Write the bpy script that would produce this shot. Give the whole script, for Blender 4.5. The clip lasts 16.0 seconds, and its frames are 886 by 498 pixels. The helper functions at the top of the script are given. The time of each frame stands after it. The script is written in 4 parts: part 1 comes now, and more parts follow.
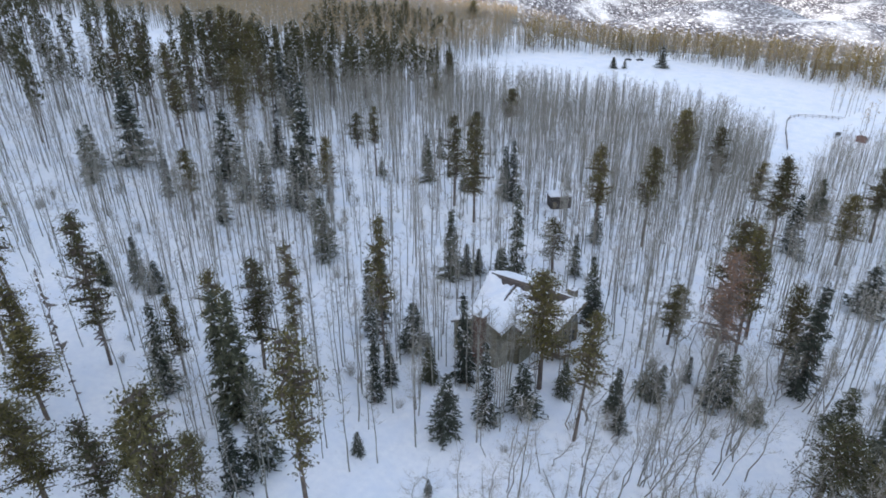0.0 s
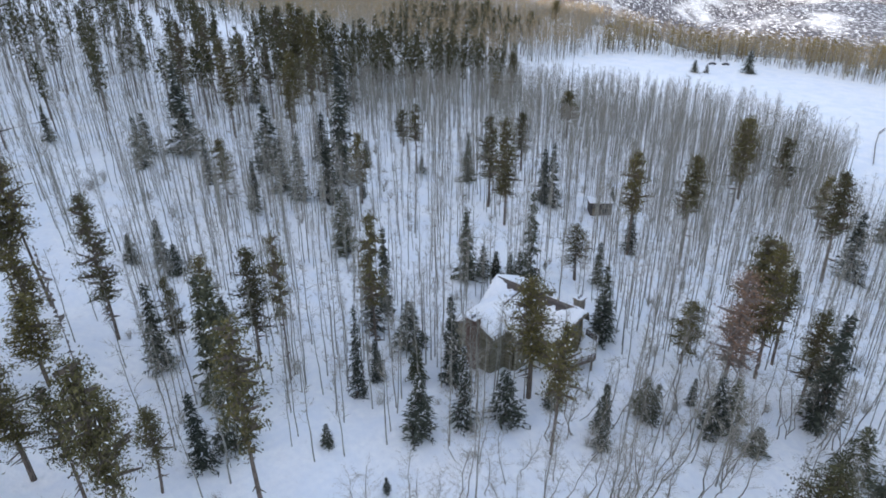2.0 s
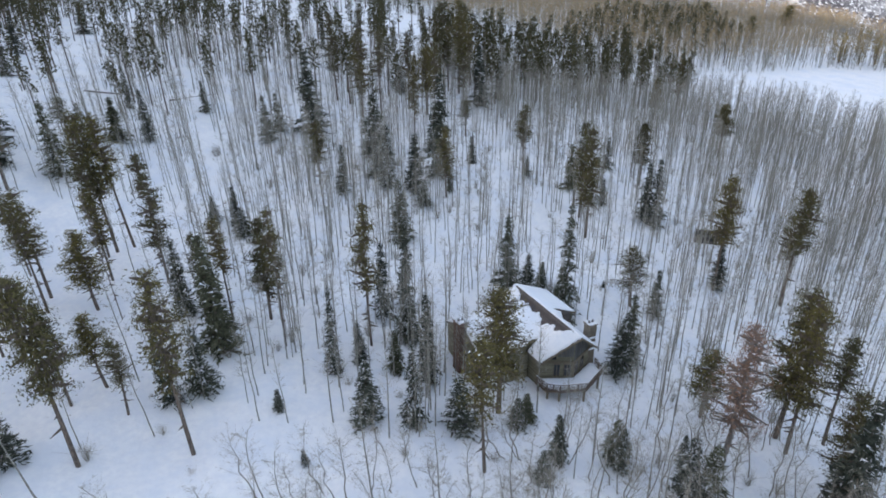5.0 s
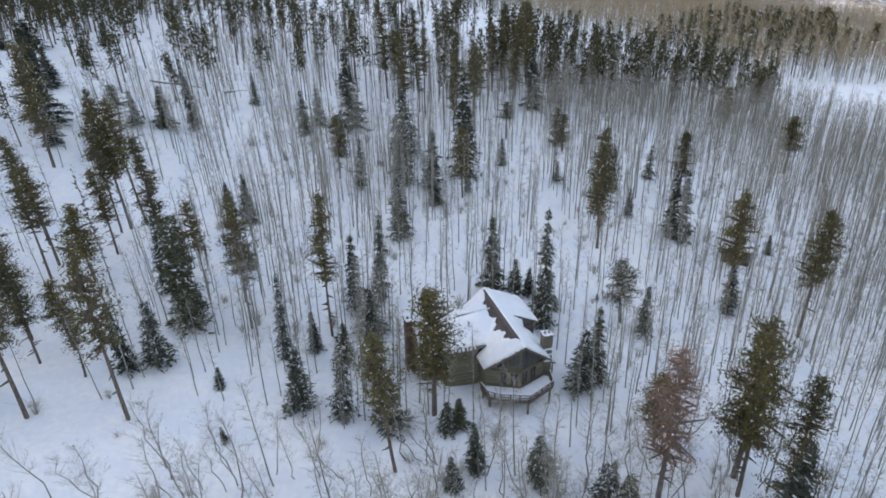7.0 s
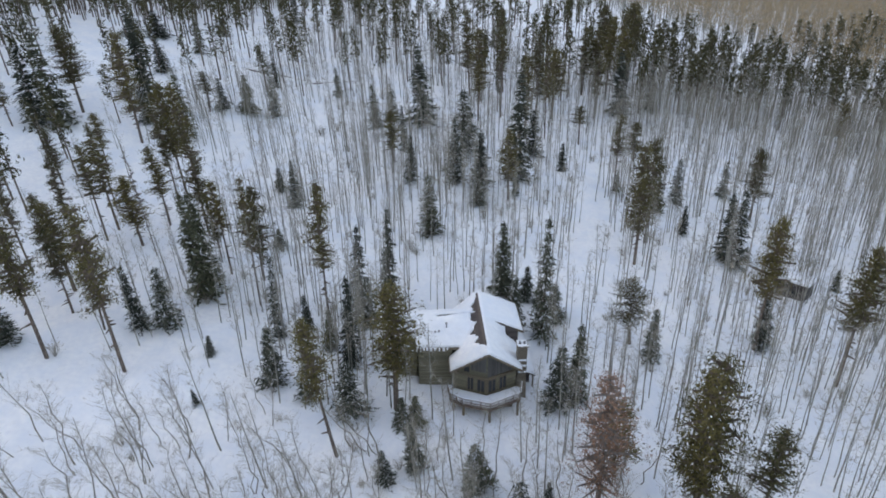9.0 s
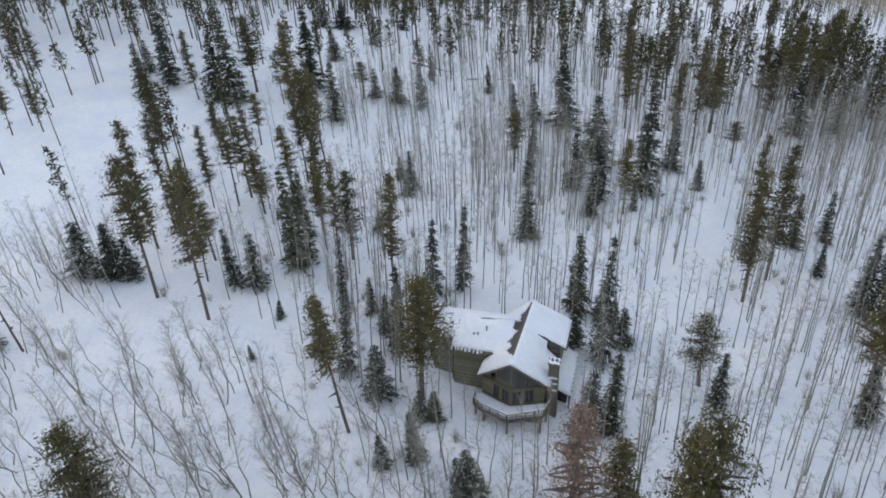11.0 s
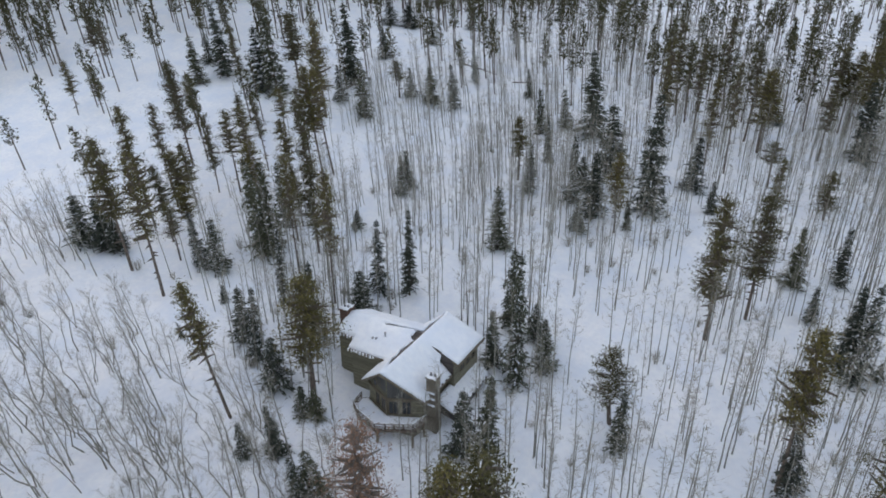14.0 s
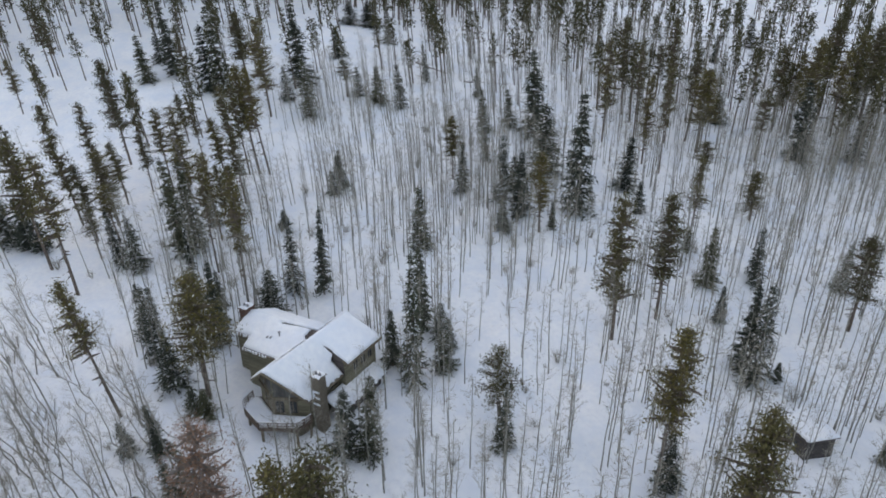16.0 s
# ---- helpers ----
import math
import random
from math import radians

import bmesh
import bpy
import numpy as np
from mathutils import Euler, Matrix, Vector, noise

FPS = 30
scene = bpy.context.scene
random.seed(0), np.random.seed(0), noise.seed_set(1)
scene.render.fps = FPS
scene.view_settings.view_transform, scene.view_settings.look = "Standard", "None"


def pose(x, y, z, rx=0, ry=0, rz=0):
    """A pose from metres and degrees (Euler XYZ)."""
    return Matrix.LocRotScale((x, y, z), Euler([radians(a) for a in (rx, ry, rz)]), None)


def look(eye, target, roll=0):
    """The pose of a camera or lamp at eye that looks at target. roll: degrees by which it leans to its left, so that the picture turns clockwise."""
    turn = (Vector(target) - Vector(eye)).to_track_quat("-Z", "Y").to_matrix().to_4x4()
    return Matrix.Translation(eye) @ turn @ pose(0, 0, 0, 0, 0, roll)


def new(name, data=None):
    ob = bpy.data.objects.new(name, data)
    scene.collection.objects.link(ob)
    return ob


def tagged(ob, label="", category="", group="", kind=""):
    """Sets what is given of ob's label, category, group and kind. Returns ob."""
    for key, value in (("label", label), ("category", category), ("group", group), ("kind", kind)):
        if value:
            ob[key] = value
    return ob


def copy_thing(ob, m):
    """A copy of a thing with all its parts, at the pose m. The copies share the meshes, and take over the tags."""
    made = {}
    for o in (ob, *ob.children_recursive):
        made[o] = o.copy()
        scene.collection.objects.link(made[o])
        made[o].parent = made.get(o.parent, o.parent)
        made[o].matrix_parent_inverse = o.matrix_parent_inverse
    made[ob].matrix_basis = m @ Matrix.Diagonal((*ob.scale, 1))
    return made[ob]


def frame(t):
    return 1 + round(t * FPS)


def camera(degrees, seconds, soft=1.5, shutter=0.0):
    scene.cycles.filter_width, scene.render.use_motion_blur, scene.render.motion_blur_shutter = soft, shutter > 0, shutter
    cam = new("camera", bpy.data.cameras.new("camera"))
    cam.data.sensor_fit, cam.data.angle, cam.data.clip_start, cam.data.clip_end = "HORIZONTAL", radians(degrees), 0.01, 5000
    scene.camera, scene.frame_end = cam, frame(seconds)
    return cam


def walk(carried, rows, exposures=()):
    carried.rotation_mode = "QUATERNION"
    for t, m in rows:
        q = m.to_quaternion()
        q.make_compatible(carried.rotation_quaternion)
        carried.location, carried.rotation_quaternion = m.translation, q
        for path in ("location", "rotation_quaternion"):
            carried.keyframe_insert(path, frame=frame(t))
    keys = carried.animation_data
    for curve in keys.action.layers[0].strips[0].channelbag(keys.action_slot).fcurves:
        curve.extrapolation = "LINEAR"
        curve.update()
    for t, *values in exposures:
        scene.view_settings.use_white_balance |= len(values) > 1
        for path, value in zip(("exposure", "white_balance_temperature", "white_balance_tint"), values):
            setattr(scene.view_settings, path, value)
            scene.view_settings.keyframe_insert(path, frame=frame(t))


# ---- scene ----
cam = camera(68.8, 16.0, soft=1.75)
METRES, EYE, TILT, LEAN, TURN = 150.0, 52.0, 0.0, 0.0, -36.5
ROWS = [
    (0.0, 0.0, 0.0, 0.0, -0.06, -24.95, 0.13),
    (0.5, 0.0147, 0.0009, 0.0001, 1.33, -24.96, 0.13),
    (1.0, 0.0333, 0.0026, 0.0001, 3.56, -24.99, 0.14),
    (1.5, 0.0558, 0.0049, -0.0, 5.74, -25.01, 0.13),
    (2.0, 0.0814, 0.0086, -0.0003, 8.05, -25.01, 0.17),
    (2.5, 0.1077, 0.0133, -0.0005, 10.21, -25.01, 0.16),
    (3.0, 0.1383, 0.0199, -0.0008, 12.66, -25.01, 0.16),
    (3.5, 0.17, 0.0285, -0.0016, 16.02, -24.98, 0.12),
    (4.0, 0.2037, 0.0393, -0.0015, 20.49, -25.0, 0.16),
    (4.5, 0.237, 0.0537, -0.0014, 24.94, -25.02, 0.17),
    (5.0, 0.2697, 0.0704, -0.0008, 28.51, -25.06, 0.19),
    (7.5, 0.4147, 0.1731, -0.0097, 41.83, -24.63, 0.44),
    (8.0, 0.4401, 0.1971, -0.0095, 45.16, -24.63, 0.39),
    (10.5, 0.5388, 0.3353, -0.0056, 65.4, -24.86, 0.25),
    (11.0, 0.5505, 0.3668, -0.0056, 71.17, -24.85, 0.27),
    (11.5, 0.5588, 0.3991, -0.0057, 76.38, -24.83, 0.3),
    (12.0, 0.5657, 0.433, -0.006, 79.48, -24.81, 0.31),
    (12.5, 0.5711, 0.4669, -0.0057, 80.72, -24.82, 0.3),
    (13.0, 0.5765, 0.5011, -0.0055, 81.62, -24.83, 0.29),
    (13.5, 0.5812, 0.5349, -0.005, 83.09, -24.83, 0.23),
    (14.0, 0.5852, 0.5696, -0.0044, 83.9, -24.87, 0.2),
    (14.5, 0.5887, 0.6024, -0.004, 83.91, -24.89, 0.23),
    (15.0, 0.5918, 0.6299, -0.0042, 83.87, -24.9, 0.2),
    (15.5, 0.5942, 0.6508, -0.0047, 83.85, -24.88, 0.17),
    (16.0, 0.5961, 0.6649, -0.0047, 83.81, -24.91, 0.13),
]
walk(cam, [(t, pose(0, 0, EYE, TILT, LEAN, TURN) @ pose(METRES * x, METRES * y, METRES * z, 90 + pitch, roll, yaw)) for t, x, y, z, yaw, pitch, roll in ROWS], exposures=[(0.0, 1.74, 6150, 13), (4.0, 1.74, 6290, 13), (8.0, 1.74, 6560, 13), (12.0, 1.67, 6800, 13), (16.0, 1.65, 6900, 13)])

# ---- world, sun, light ----
SUN_EL, SUN_AZ = 13.0, 266.0          # degrees; the compass way towards the sun, from +y by +x
world = bpy.data.worlds.new("world")
scene.world = world
world.use_nodes = True
wn = world.node_tree
sky = wn.nodes.new("ShaderNodeTexSky")
sky.sky_type, sky.sun_disc = "NISHITA", False
sky.sun_elevation, sky.sun_rotation = radians(SUN_EL), radians(SUN_AZ)
sky.air_density, sky.dust_density, sky.ozone_density = 1.0, 2.5, 1.0
veil = wn.nodes.new("ShaderNodeMix")          # thin high cloud over the clear sky
veil.data_type = "RGBA"
veil.inputs[0].default_value = 0.62
veil.inputs[7].default_value = (1.60, 1.75, 1.98, 1)
wn.links.new(sky.outputs[0], veil.inputs[6])
wn.links.new(veil.outputs[2], wn.nodes["Background"].inputs[0])
wn.nodes["Background"].inputs[1].default_value = 0.15
SUN_DIR = Vector((math.sin(radians(SUN_AZ)) * math.cos(radians(SUN_EL)), math.cos(radians(SUN_AZ)) * math.cos(radians(SUN_EL)), math.sin(radians(SUN_EL))))
sun = new("sun", bpy.data.lights.new("sun", "SUN"))
sun.data.energy, sun.data.angle, sun.data.color = 2.0, radians(0.6), (1.0, 0.86, 0.68)
sun.matrix_world = look(SUN_DIR * 100, (0, 0, 0))

# ---- materials ----
def material(name, rough=0.8, metal=0.0):
    m = bpy.data.materials.new(name)
    m.use_nodes = True
    b = m.node_tree.nodes["Principled BSDF"]
    b.inputs["Roughness"].default_value, b.inputs["Metallic"].default_value = rough, metal
    return m, m.node_tree, b


def node(tree, kind, **values):
    n = tree.nodes.new(kind)
    for key, value in values.items():
        n.inputs[key.replace("_", " ")].default_value = value
    return n


def ramp(tree, source, stops):
    r = tree.nodes.new("ShaderNodeValToRGB")
    while len(r.color_ramp.elements) < len(stops):
        r.color_ramp.elements.new(0.5)
    for e, (at, colour) in zip(r.color_ramp.elements, stops):
        e.position, e.color = at, (*colour, 1)
    tree.links.new(source, r.inputs[0])
    return r.outputs[0]


def mix(tree, factor, a, b, blend="MIX"):
    n = tree.nodes.new("ShaderNodeMix")
    n.data_type, n.blend_type = "RGBA", blend
    for value, socket in ((factor, n.inputs[0]), (a, n.inputs[6]), (b, n.inputs[7])):
        if isinstance(value, (int, float)):
            socket.default_value = value
        elif isinstance(value, tuple):
            socket.default_value = (*value, 1)
        else:
            tree.links.new(value, socket)
    return n.outputs[2]


def maths(tree, op, a, b=0.0):
    n = tree.nodes.new("ShaderNodeMath")
    n.operation = op
    for value, socket in ((a, n.inputs[0]), (b, n.inputs[1])):
        if isinstance(value, (int, float)):
            socket.default_value = value
        else:
            tree.links.new(value, socket)
    return n.outputs[0]


def place(tree, scale=(1, 1, 1), world_space=True):
    """Coordinates in metres, stretched."""
    m = tree.nodes.new("ShaderNodeMapping")
    m.inputs["Scale"].default_value = scale
    if world_space:
        tree.links.new(tree.nodes.new("ShaderNodeNewGeometry").outputs["Position"], m.inputs[0])
    else:
        tree.links.new(tree.nodes.new("ShaderNodeTexCoord").outputs["Object"], m.inputs[0])
    return m.outputs[0]


def noise_tex(tree, at, scale, detail=4.0, rough=0.55):
    n = node(tree, "ShaderNodeTexNoise", Scale=scale, Detail=detail, Roughness=rough)
    tree.links.new(at, n.inputs["Vector"])
    return n.outputs[0]


def bump(tree, bsdf, height, strength, distance):
    b = node(tree, "ShaderNodeBump", Strength=strength, Distance=distance)
    tree.links.new(height, b.inputs["Height"])
    tree.links.new(b.outputs[0], bsdf.inputs["Normal"])


def make_snow(name, scrub):
    m, t, b = material(name, 0.65)
    at = place(t)
    fine, wide = noise_tex(t, at, 1.3, 6.0), noise_tex(t, at, 0.09, 3.0)
    colour = ramp(t, fine, [(0.3, (0.82, 0.84, 0.88)), (0.62, (0.93, 0.94, 0.95))])
    # soft patches of bluish shade painted into the snow
    blue_shade = ramp(t, noise_tex(t, at, 0.16, 4.0, 0.6), [(0.42, (0, 0, 0)), (0.68, (1, 1, 1))])
    colour = mix(t, maths(t, "MULTIPLY", blue_shade, 0.8), colour, (0.74, 0.80, 0.89))
    colour = mix(t, maths(t, "MULTIPLY", wide, 0.25), colour, (0.82, 0.82, 0.86))
    if scrub:
        # twig litter and half-buried brush under the trees
        spots = maths(t, "MULTIPLY", ramp(t, noise_tex(t, at, 0.9, 8.0, 0.7), [(0.60, (0, 0, 0)), (0.72, (1, 1, 1))]), ramp(t, wide, [(0.45, (0, 0, 0)), (0.6, (1, 1, 1))]))
        colour = mix(t, maths(t, "MULTIPLY", spots, 0.30), colour, (0.34, 0.29, 0.24))
        # oak scrub on the hills across the valley
        xyz = t.nodes.new("ShaderNodeSeparateXYZ")
        t.links.new(place(t), xyz.inputs[0])
        way = maths(t, "ADD", maths(t, "MULTIPLY", xyz.outputs[0], 0.75), maths(t, "MULTIPLY", xyz.outputs[1], 0.66))
        far = maths(t, "MULTIPLY", maths(t, "GREATER_THAN", way, 640.0), 1.0)
        patch = ramp(t, noise_tex(t, at, 0.010, 9.0, 0.66), [(0.30, (0, 0, 0)), (0.50, (1, 1, 1))])
        grain = ramp(t, noise_tex(t, at, 0.17, 3.0, 0.7), [(0.39, (0, 0, 0)), (0.48, (1, 1, 1))])
        colour = mix(t, maths(t, "MULTIPLY", far, maths(t, "MULTIPLY", patch, grain)), colour, (0.07, 0.065, 0.075))
    t.links.new(colour, b.inputs["Base Color"])
    bump(t, b, fine, 0.5, 0.2)
    return m


def make_needles(name, dark, light, dead=False):
    m, t, b = material(name, 0.85)
    g = t.nodes.new("ShaderNodeNewGeometry")
    info = t.nodes.new("ShaderNodeObjectInfo")
    leaf = mix(t, g.outputs["Random Per Island"], dark, light)
    tone = ramp(t, info.outputs["Random"], [(0.0, (0.62, 0.66, 0.70)), (0.5, (1.0, 1.0, 1.0)), (1.0, (1.35, 1.25, 1.0))])
    t.links.new(mix(t, 1.0, leaf, tone, "MULTIPLY"), b.inputs["Base Color"])
    b.inputs["Specular IOR Level"].default_value = 0.2
    return m


def make_bark(name, dark, light, scale):
    m, t, b = material(name, 0.9)
    at = place(t, scale)
    n = noise_tex(t, at, 1.0, 6.0, 0.65)
    t.links.new(ramp(t, n, [(0.35, dark), (0.62, light)]), b.inputs["Base Color"])
    bump(t, b, n, 0.5, 0.03)
    return m


def make_boards(name, dark, light, pitch, upright=False):
    """Sawn boards: a narrow shaded joint every pitch metres, and weathering."""
    m, t, b = material(name, 0.75)
    at = place(t, (1, 1, 1), False)
    xyz = t.nodes.new("ShaderNodeSeparateXYZ")
    t.links.new(at, xyz.inputs[0])
    run = maths(t, "ADD", xyz.outputs[0], xyz.outputs[1]) if upright else xyz.outputs[2]
    cell = maths(t, "FRACT", maths(t, "DIVIDE", run, pitch))
    joint = ramp(t, cell, [(0.0, (0.0, 0.0, 0.0)), (0.10, (1, 1, 1))])
    board = t.nodes.new("ShaderNodeTexWhiteNoise")
    board.noise_dimensions = "1D"
    t.links.new(maths(t, "FLOOR", maths(t, "DIVIDE", run, pitch)), board.inputs["W"])
    grain = noise_tex(t, place(t, (0.5, 0.5, 6.0) if not upright else (6, 6, 0.4), False), 2.0, 6.0, 0.6)
    colour = ramp(t, maths(t, "ADD", maths(t, "MULTIPLY", grain, 0.7), maths(t, "MULTIPLY", board.outputs[0], 0.3)), [(0.3, dark), (0.7, light)])
    t.links.new(mix(t, 1.0, colour, mix(t, joint, (0.45, 0.45, 0.45), (1.0, 1.0, 1.0)), "MULTIPLY"), b.inputs["Base Color"])
    bump(t, b, joint, 0.6, 0.02)
    return m


def make_stone(name, dark, light, scale):
    m, t, b = material(name, 0.9)
    at = place(t, (1, 1, 1.5), False)
    v = t.nodes.new("ShaderNodeTexVoronoi")
    v.inputs["Scale"].default_value = scale
    t.links.new(at, v.inputs["Vector"])
    e = t.nodes.new("ShaderNodeTexVoronoi")
    e.feature = "DISTANCE_TO_EDGE"
    e.inputs["Scale"].default_value = scale
    t.links.new(at, e.inputs["Vector"])
    joint = ramp(t, e.outputs[0], [(0.02, (0, 0, 0)), (0.09, (1, 1, 1))])
    tone = mix(t, noise_tex(t, at, 9.0), mix(t, v.outputs["Color"], dark, light), dark)
    t.links.new(mix(t, joint, (0.10, 0.09, 0.08), tone), b.inputs["Base Color"])
    bump(t, b, joint, 0.8, 0.04)
    return m


def make_plain(name, dark, light, scale, rough=0.7, metal=0.0):
    m, t, b = material(name, rough, metal)
    n = noise_tex(t, place(t, (1, 1, 1), False), scale, 6.0, 0.6)
    t.links.new(ramp(t, n, [(0.3, dark), (0.7, light)]), b.inputs["Base Color"])
    bump(t, b, n, 0.3, 0.01)
    return m


SNOW = make_snow("snow", True)
ROOF_SNOW = make_snow("settled_snow", False)
PINE_NEEDLES = make_needles("pine_needles", (0.046, 0.046, 0.021), (0.175, 0.155, 0.07))
SPRUCE_NEEDLES = make_needles("spruce_needles", (0.036, 0.045, 0.036), (0.122, 0.132, 0.100))
# pine needles with the ridge's warm sunlight put into their colour
SUNLIT_NEEDLES = make_needles("sunlit_needles", (0.13, 0.105, 0.035), (0.34, 0.26, 0.085))
DEAD_NEEDLES = make_needles("dead_needles", (0.13, 0.08, 0.07), (0.28, 0.19, 0.165))
PINE_BARK = make_bark("pine_bark", (0.055, 0.045, 0.038), (0.19, 0.15, 0.12), (5, 5, 1.2))
GREY_WOOD = make_bark("bare_wood", (0.10, 0.085, 0.075), (0.24, 0.21, 0.19), (4, 4, 0.8))
ASPEN_BARK = make_bark("aspen_bark", (0.115, 0.113, 0.10), (0.36, 0.352, 0.312), (3, 3, 1.6))
BENT_BARK = make_bark("bent_aspen_bark", (0.11, 0.10, 0.088), (0.32, 0.30, 0.26), (3, 3, 1.6))
TWIGS = make_bark("aspen_twigs", (0.19, 0.178, 0.152), (0.39, 0.365, 0.31), (2, 2, 2))
# tawny twigs, made more golden to stand for low sun on the far wood
SUNLIT_TWIGS = make_bark("sunlit_tawny_twigs", (0.21, 0.155, 0.085), (0.44, 0.33, 0.185), (0.2, 0.2, 0.2))
SIDING = make_boards("siding", (0.125, 0.115, 0.077), (0.245, 0.225, 0.152), 0.22)
GABLE_BOARDS = make_boards("grey_boards", (0.075, 0.075, 0.075), (0.15, 0.15, 0.145), 0.25, True)
TIMBER = make_plain("timber", (0.11, 0.09, 0.06), (0.22, 0.18, 0.125), 6.0)
DECK_WOOD = make_plain("deck_wood", (0.075, 0.055, 0.042), (0.16, 0.115, 0.085), 5.0)
SHINGLE = make_boards("shingle", (0.055, 0.045, 0.042), (0.12, 0.10, 0.09), 0.28)
STONE = make_stone("chimney_stone", (0.16, 0.135, 0.10), (0.33, 0.285, 0.215), 3.2)
RED_STONE = make_stone("chimney_brick", (0.11, 0.055, 0.04), (0.24, 0.125, 0.09), 4.0)
DARK_BOARDS = make_boards("dark_boards", (0.035, 0.03, 0.03), (0.075, 0.066, 0.062), 0.2)
RED_BOARDS = make_boards("red_boards", (0.12, 0.055, 0.045), (0.20, 0.095, 0.08), 0.2)
STEEL = make_plain("dull_steel", (0.20, 0.20, 0.21), (0.34, 0.34, 0.35), 8.0, 0.45, 0.8)
CAR_PAINT = make_plain("dark_car_paint", (0.03, 0.03, 0.035), (0.06, 0.06, 0.065), 2.0, 0.35)
RUBBER = make_plain("rubber", (0.015, 0.015, 0.015), (0.035, 0.035, 0.035), 20.0, 0.9)
GLASS, _t, _b = material("window_glass", 0.06)
_b.inputs["Base Color"].default_value = (0.02, 0.024, 0.028, 1)
_b.inputs["Specular IOR Level"].default_value = 0.7

# ---- ground ----
GC = [-3.678, -6.526, 5.199, -1.272, -0.313, 0.904, 0.251, 2.333]


def soft(u, w):
    return w * np.log1p(np.exp(np.clip(u / w, -40, 40)))


def near_ground(x, y):
    X, Y = 2.2 * np.tanh((x - 65) / 132), 2.5 * np.tanh((y - 80) / 150)
    d = (y - 100) * 0.75 - (x - 20) * 0.66
    west = soft(-(x + 20) + 0.35 * (y - 80), 12) / 10 * np.exp(-((y - 100) / 90) ** 2)
    return GC[0] + GC[1] * X + GC[2] * Y + GC[3] * X * X + GC[4] * X * Y + GC[5] * Y * Y + GC[6] * soft(d - 20, 12) / 10 + GC[7] * west


def ground(x, y):
    """Height of the snow: the wooded slope, the valley beyond the meadow, and an unseen mountain added to the west to
    keep the slope in shade.
    """
    x, y = np.asarray(x, float), np.asarray(y, float)
    z = near_ground(x, y)
    s = 0.75 * x + 0.66 * y
    across = -0.66 * x + 0.75 * y
    drop = soft(s - 500 - np.clip((across + 20) * 1.6, 0, 500), 40) * 0.24
    z = z - 120 * np.tanh(drop / 120)
    hills = 40 * np.sin(s / 135 + 1.3 * np.sin(across / 200)) + 26 * np.sin(across / 105 + s / 310) + 13 * np.sin(s / 55 + across / 62)
    z = z + np.clip((s - 750) / 400, 0, 1) * (hills + 0.045 * np.maximum(s - 900, 0))
    # out-of-view rise, added to block the low sun from slope and meadow
    back = -(x * SUN_DIR.x + y * SUN_DIR.y) / math.cos(radians(SUN_EL))
    z = z + 257 / (1 + np.exp((back + 600) / 60))
    return z


def ground_at(x, y):
    return float(ground(x, y))


def mesh_object(name, verts, faces, mats, parent=None, index=None, smooth=False):
    me = bpy.data.meshes.new(name)
    verts = np.asarray(verts, np.float32)
    faces = np.asarray(faces, np.int32)
    n = faces.shape[1]
    me.vertices.add(len(verts))
    me.vertices.foreach_set("co", verts.ravel())
    me.loops.add(faces.size)
    me.loops.foreach_set("vertex_index", faces.ravel())
    me.polygons.add(len(faces))
    me.polygons.foreach_set("loop_start", np.arange(0, faces.size, n, dtype=np.int32))
    for m in mats:
        me.materials.append(m)
    if index is not None:
        me.polygons.foreach_set("material_index", np.asarray(index, np.int32))
    me.polygons.foreach_set("use_smooth", np.full(len(faces), smooth))
    me.update(calc_edges=True)
    me.validate()
    ob = new(name, me)
    ob.parent = parent
    return ob


def build_ground():
    k = np.linspace(-1, 1, 310)
    xs = 70 + 150 * k + 3300 * np.sign(k) * np.abs(k) ** 5
    ys = 110 + 150 * k + 3300 * np.sign(k) * np.abs(k) ** 5
    X, Y = np.meshgrid(xs, ys)
    Z = ground(X, Y)
    near = np.exp(-(((X - 70) / 260) ** 2 + ((Y - 110) / 260) ** 2))
    rough = np.zeros_like(X)
    rs = np.random.RandomState(4)
    for _ in range(40):
        a, w = rs.uniform(0, 6.28), rs.uniform(3, 22)
        rough += np.sin((X * math.cos(a) + Y * math.sin(a)) * 6.28 / w + rs.uniform(0, 6.28)) * w * 0.0055
    Z = Z + near * rough
    n = len(k)
    i = np.arange(n * n).reshape(n, n)
    f = np.stack([i[:-1, :-1], i[:-1, 1:], i[1:, 1:], i[1:, :-1]], -1).reshape(-1, 4)
    ob = mesh_object("ground", np.stack([X, Y, Z], -1).reshape(-1, 3), f, [SNOW], smooth=True)
    return tagged(ob, "snow-covered wooded slope, meadow and far valley hills", "snow", kind="structure")


build_ground()

# ---- small builders ----
def box(bm, x0, x1, y0, y1, z0, z1, turn=0.0, bevel=0.0):
    got = bmesh.ops.create_cube(bm, size=1.0)["verts"]
    m = Matrix.Translation(((x0 + x1) / 2, (y0 + y1) / 2, (z0 + z1) / 2)) @ Matrix.Rotation(turn, 4, "Z") @ Matrix.Diagonal((x1 - x0, y1 - y0, z1 - z0, 1))
    bmesh.ops.transform(bm, matrix=m, verts=got)
    if bevel:
        edges = list({e for v in got for e in v.link_edges})
        bmesh.ops.bevel(bm, geom=edges, offset=bevel, segments=1, affect="EDGES")


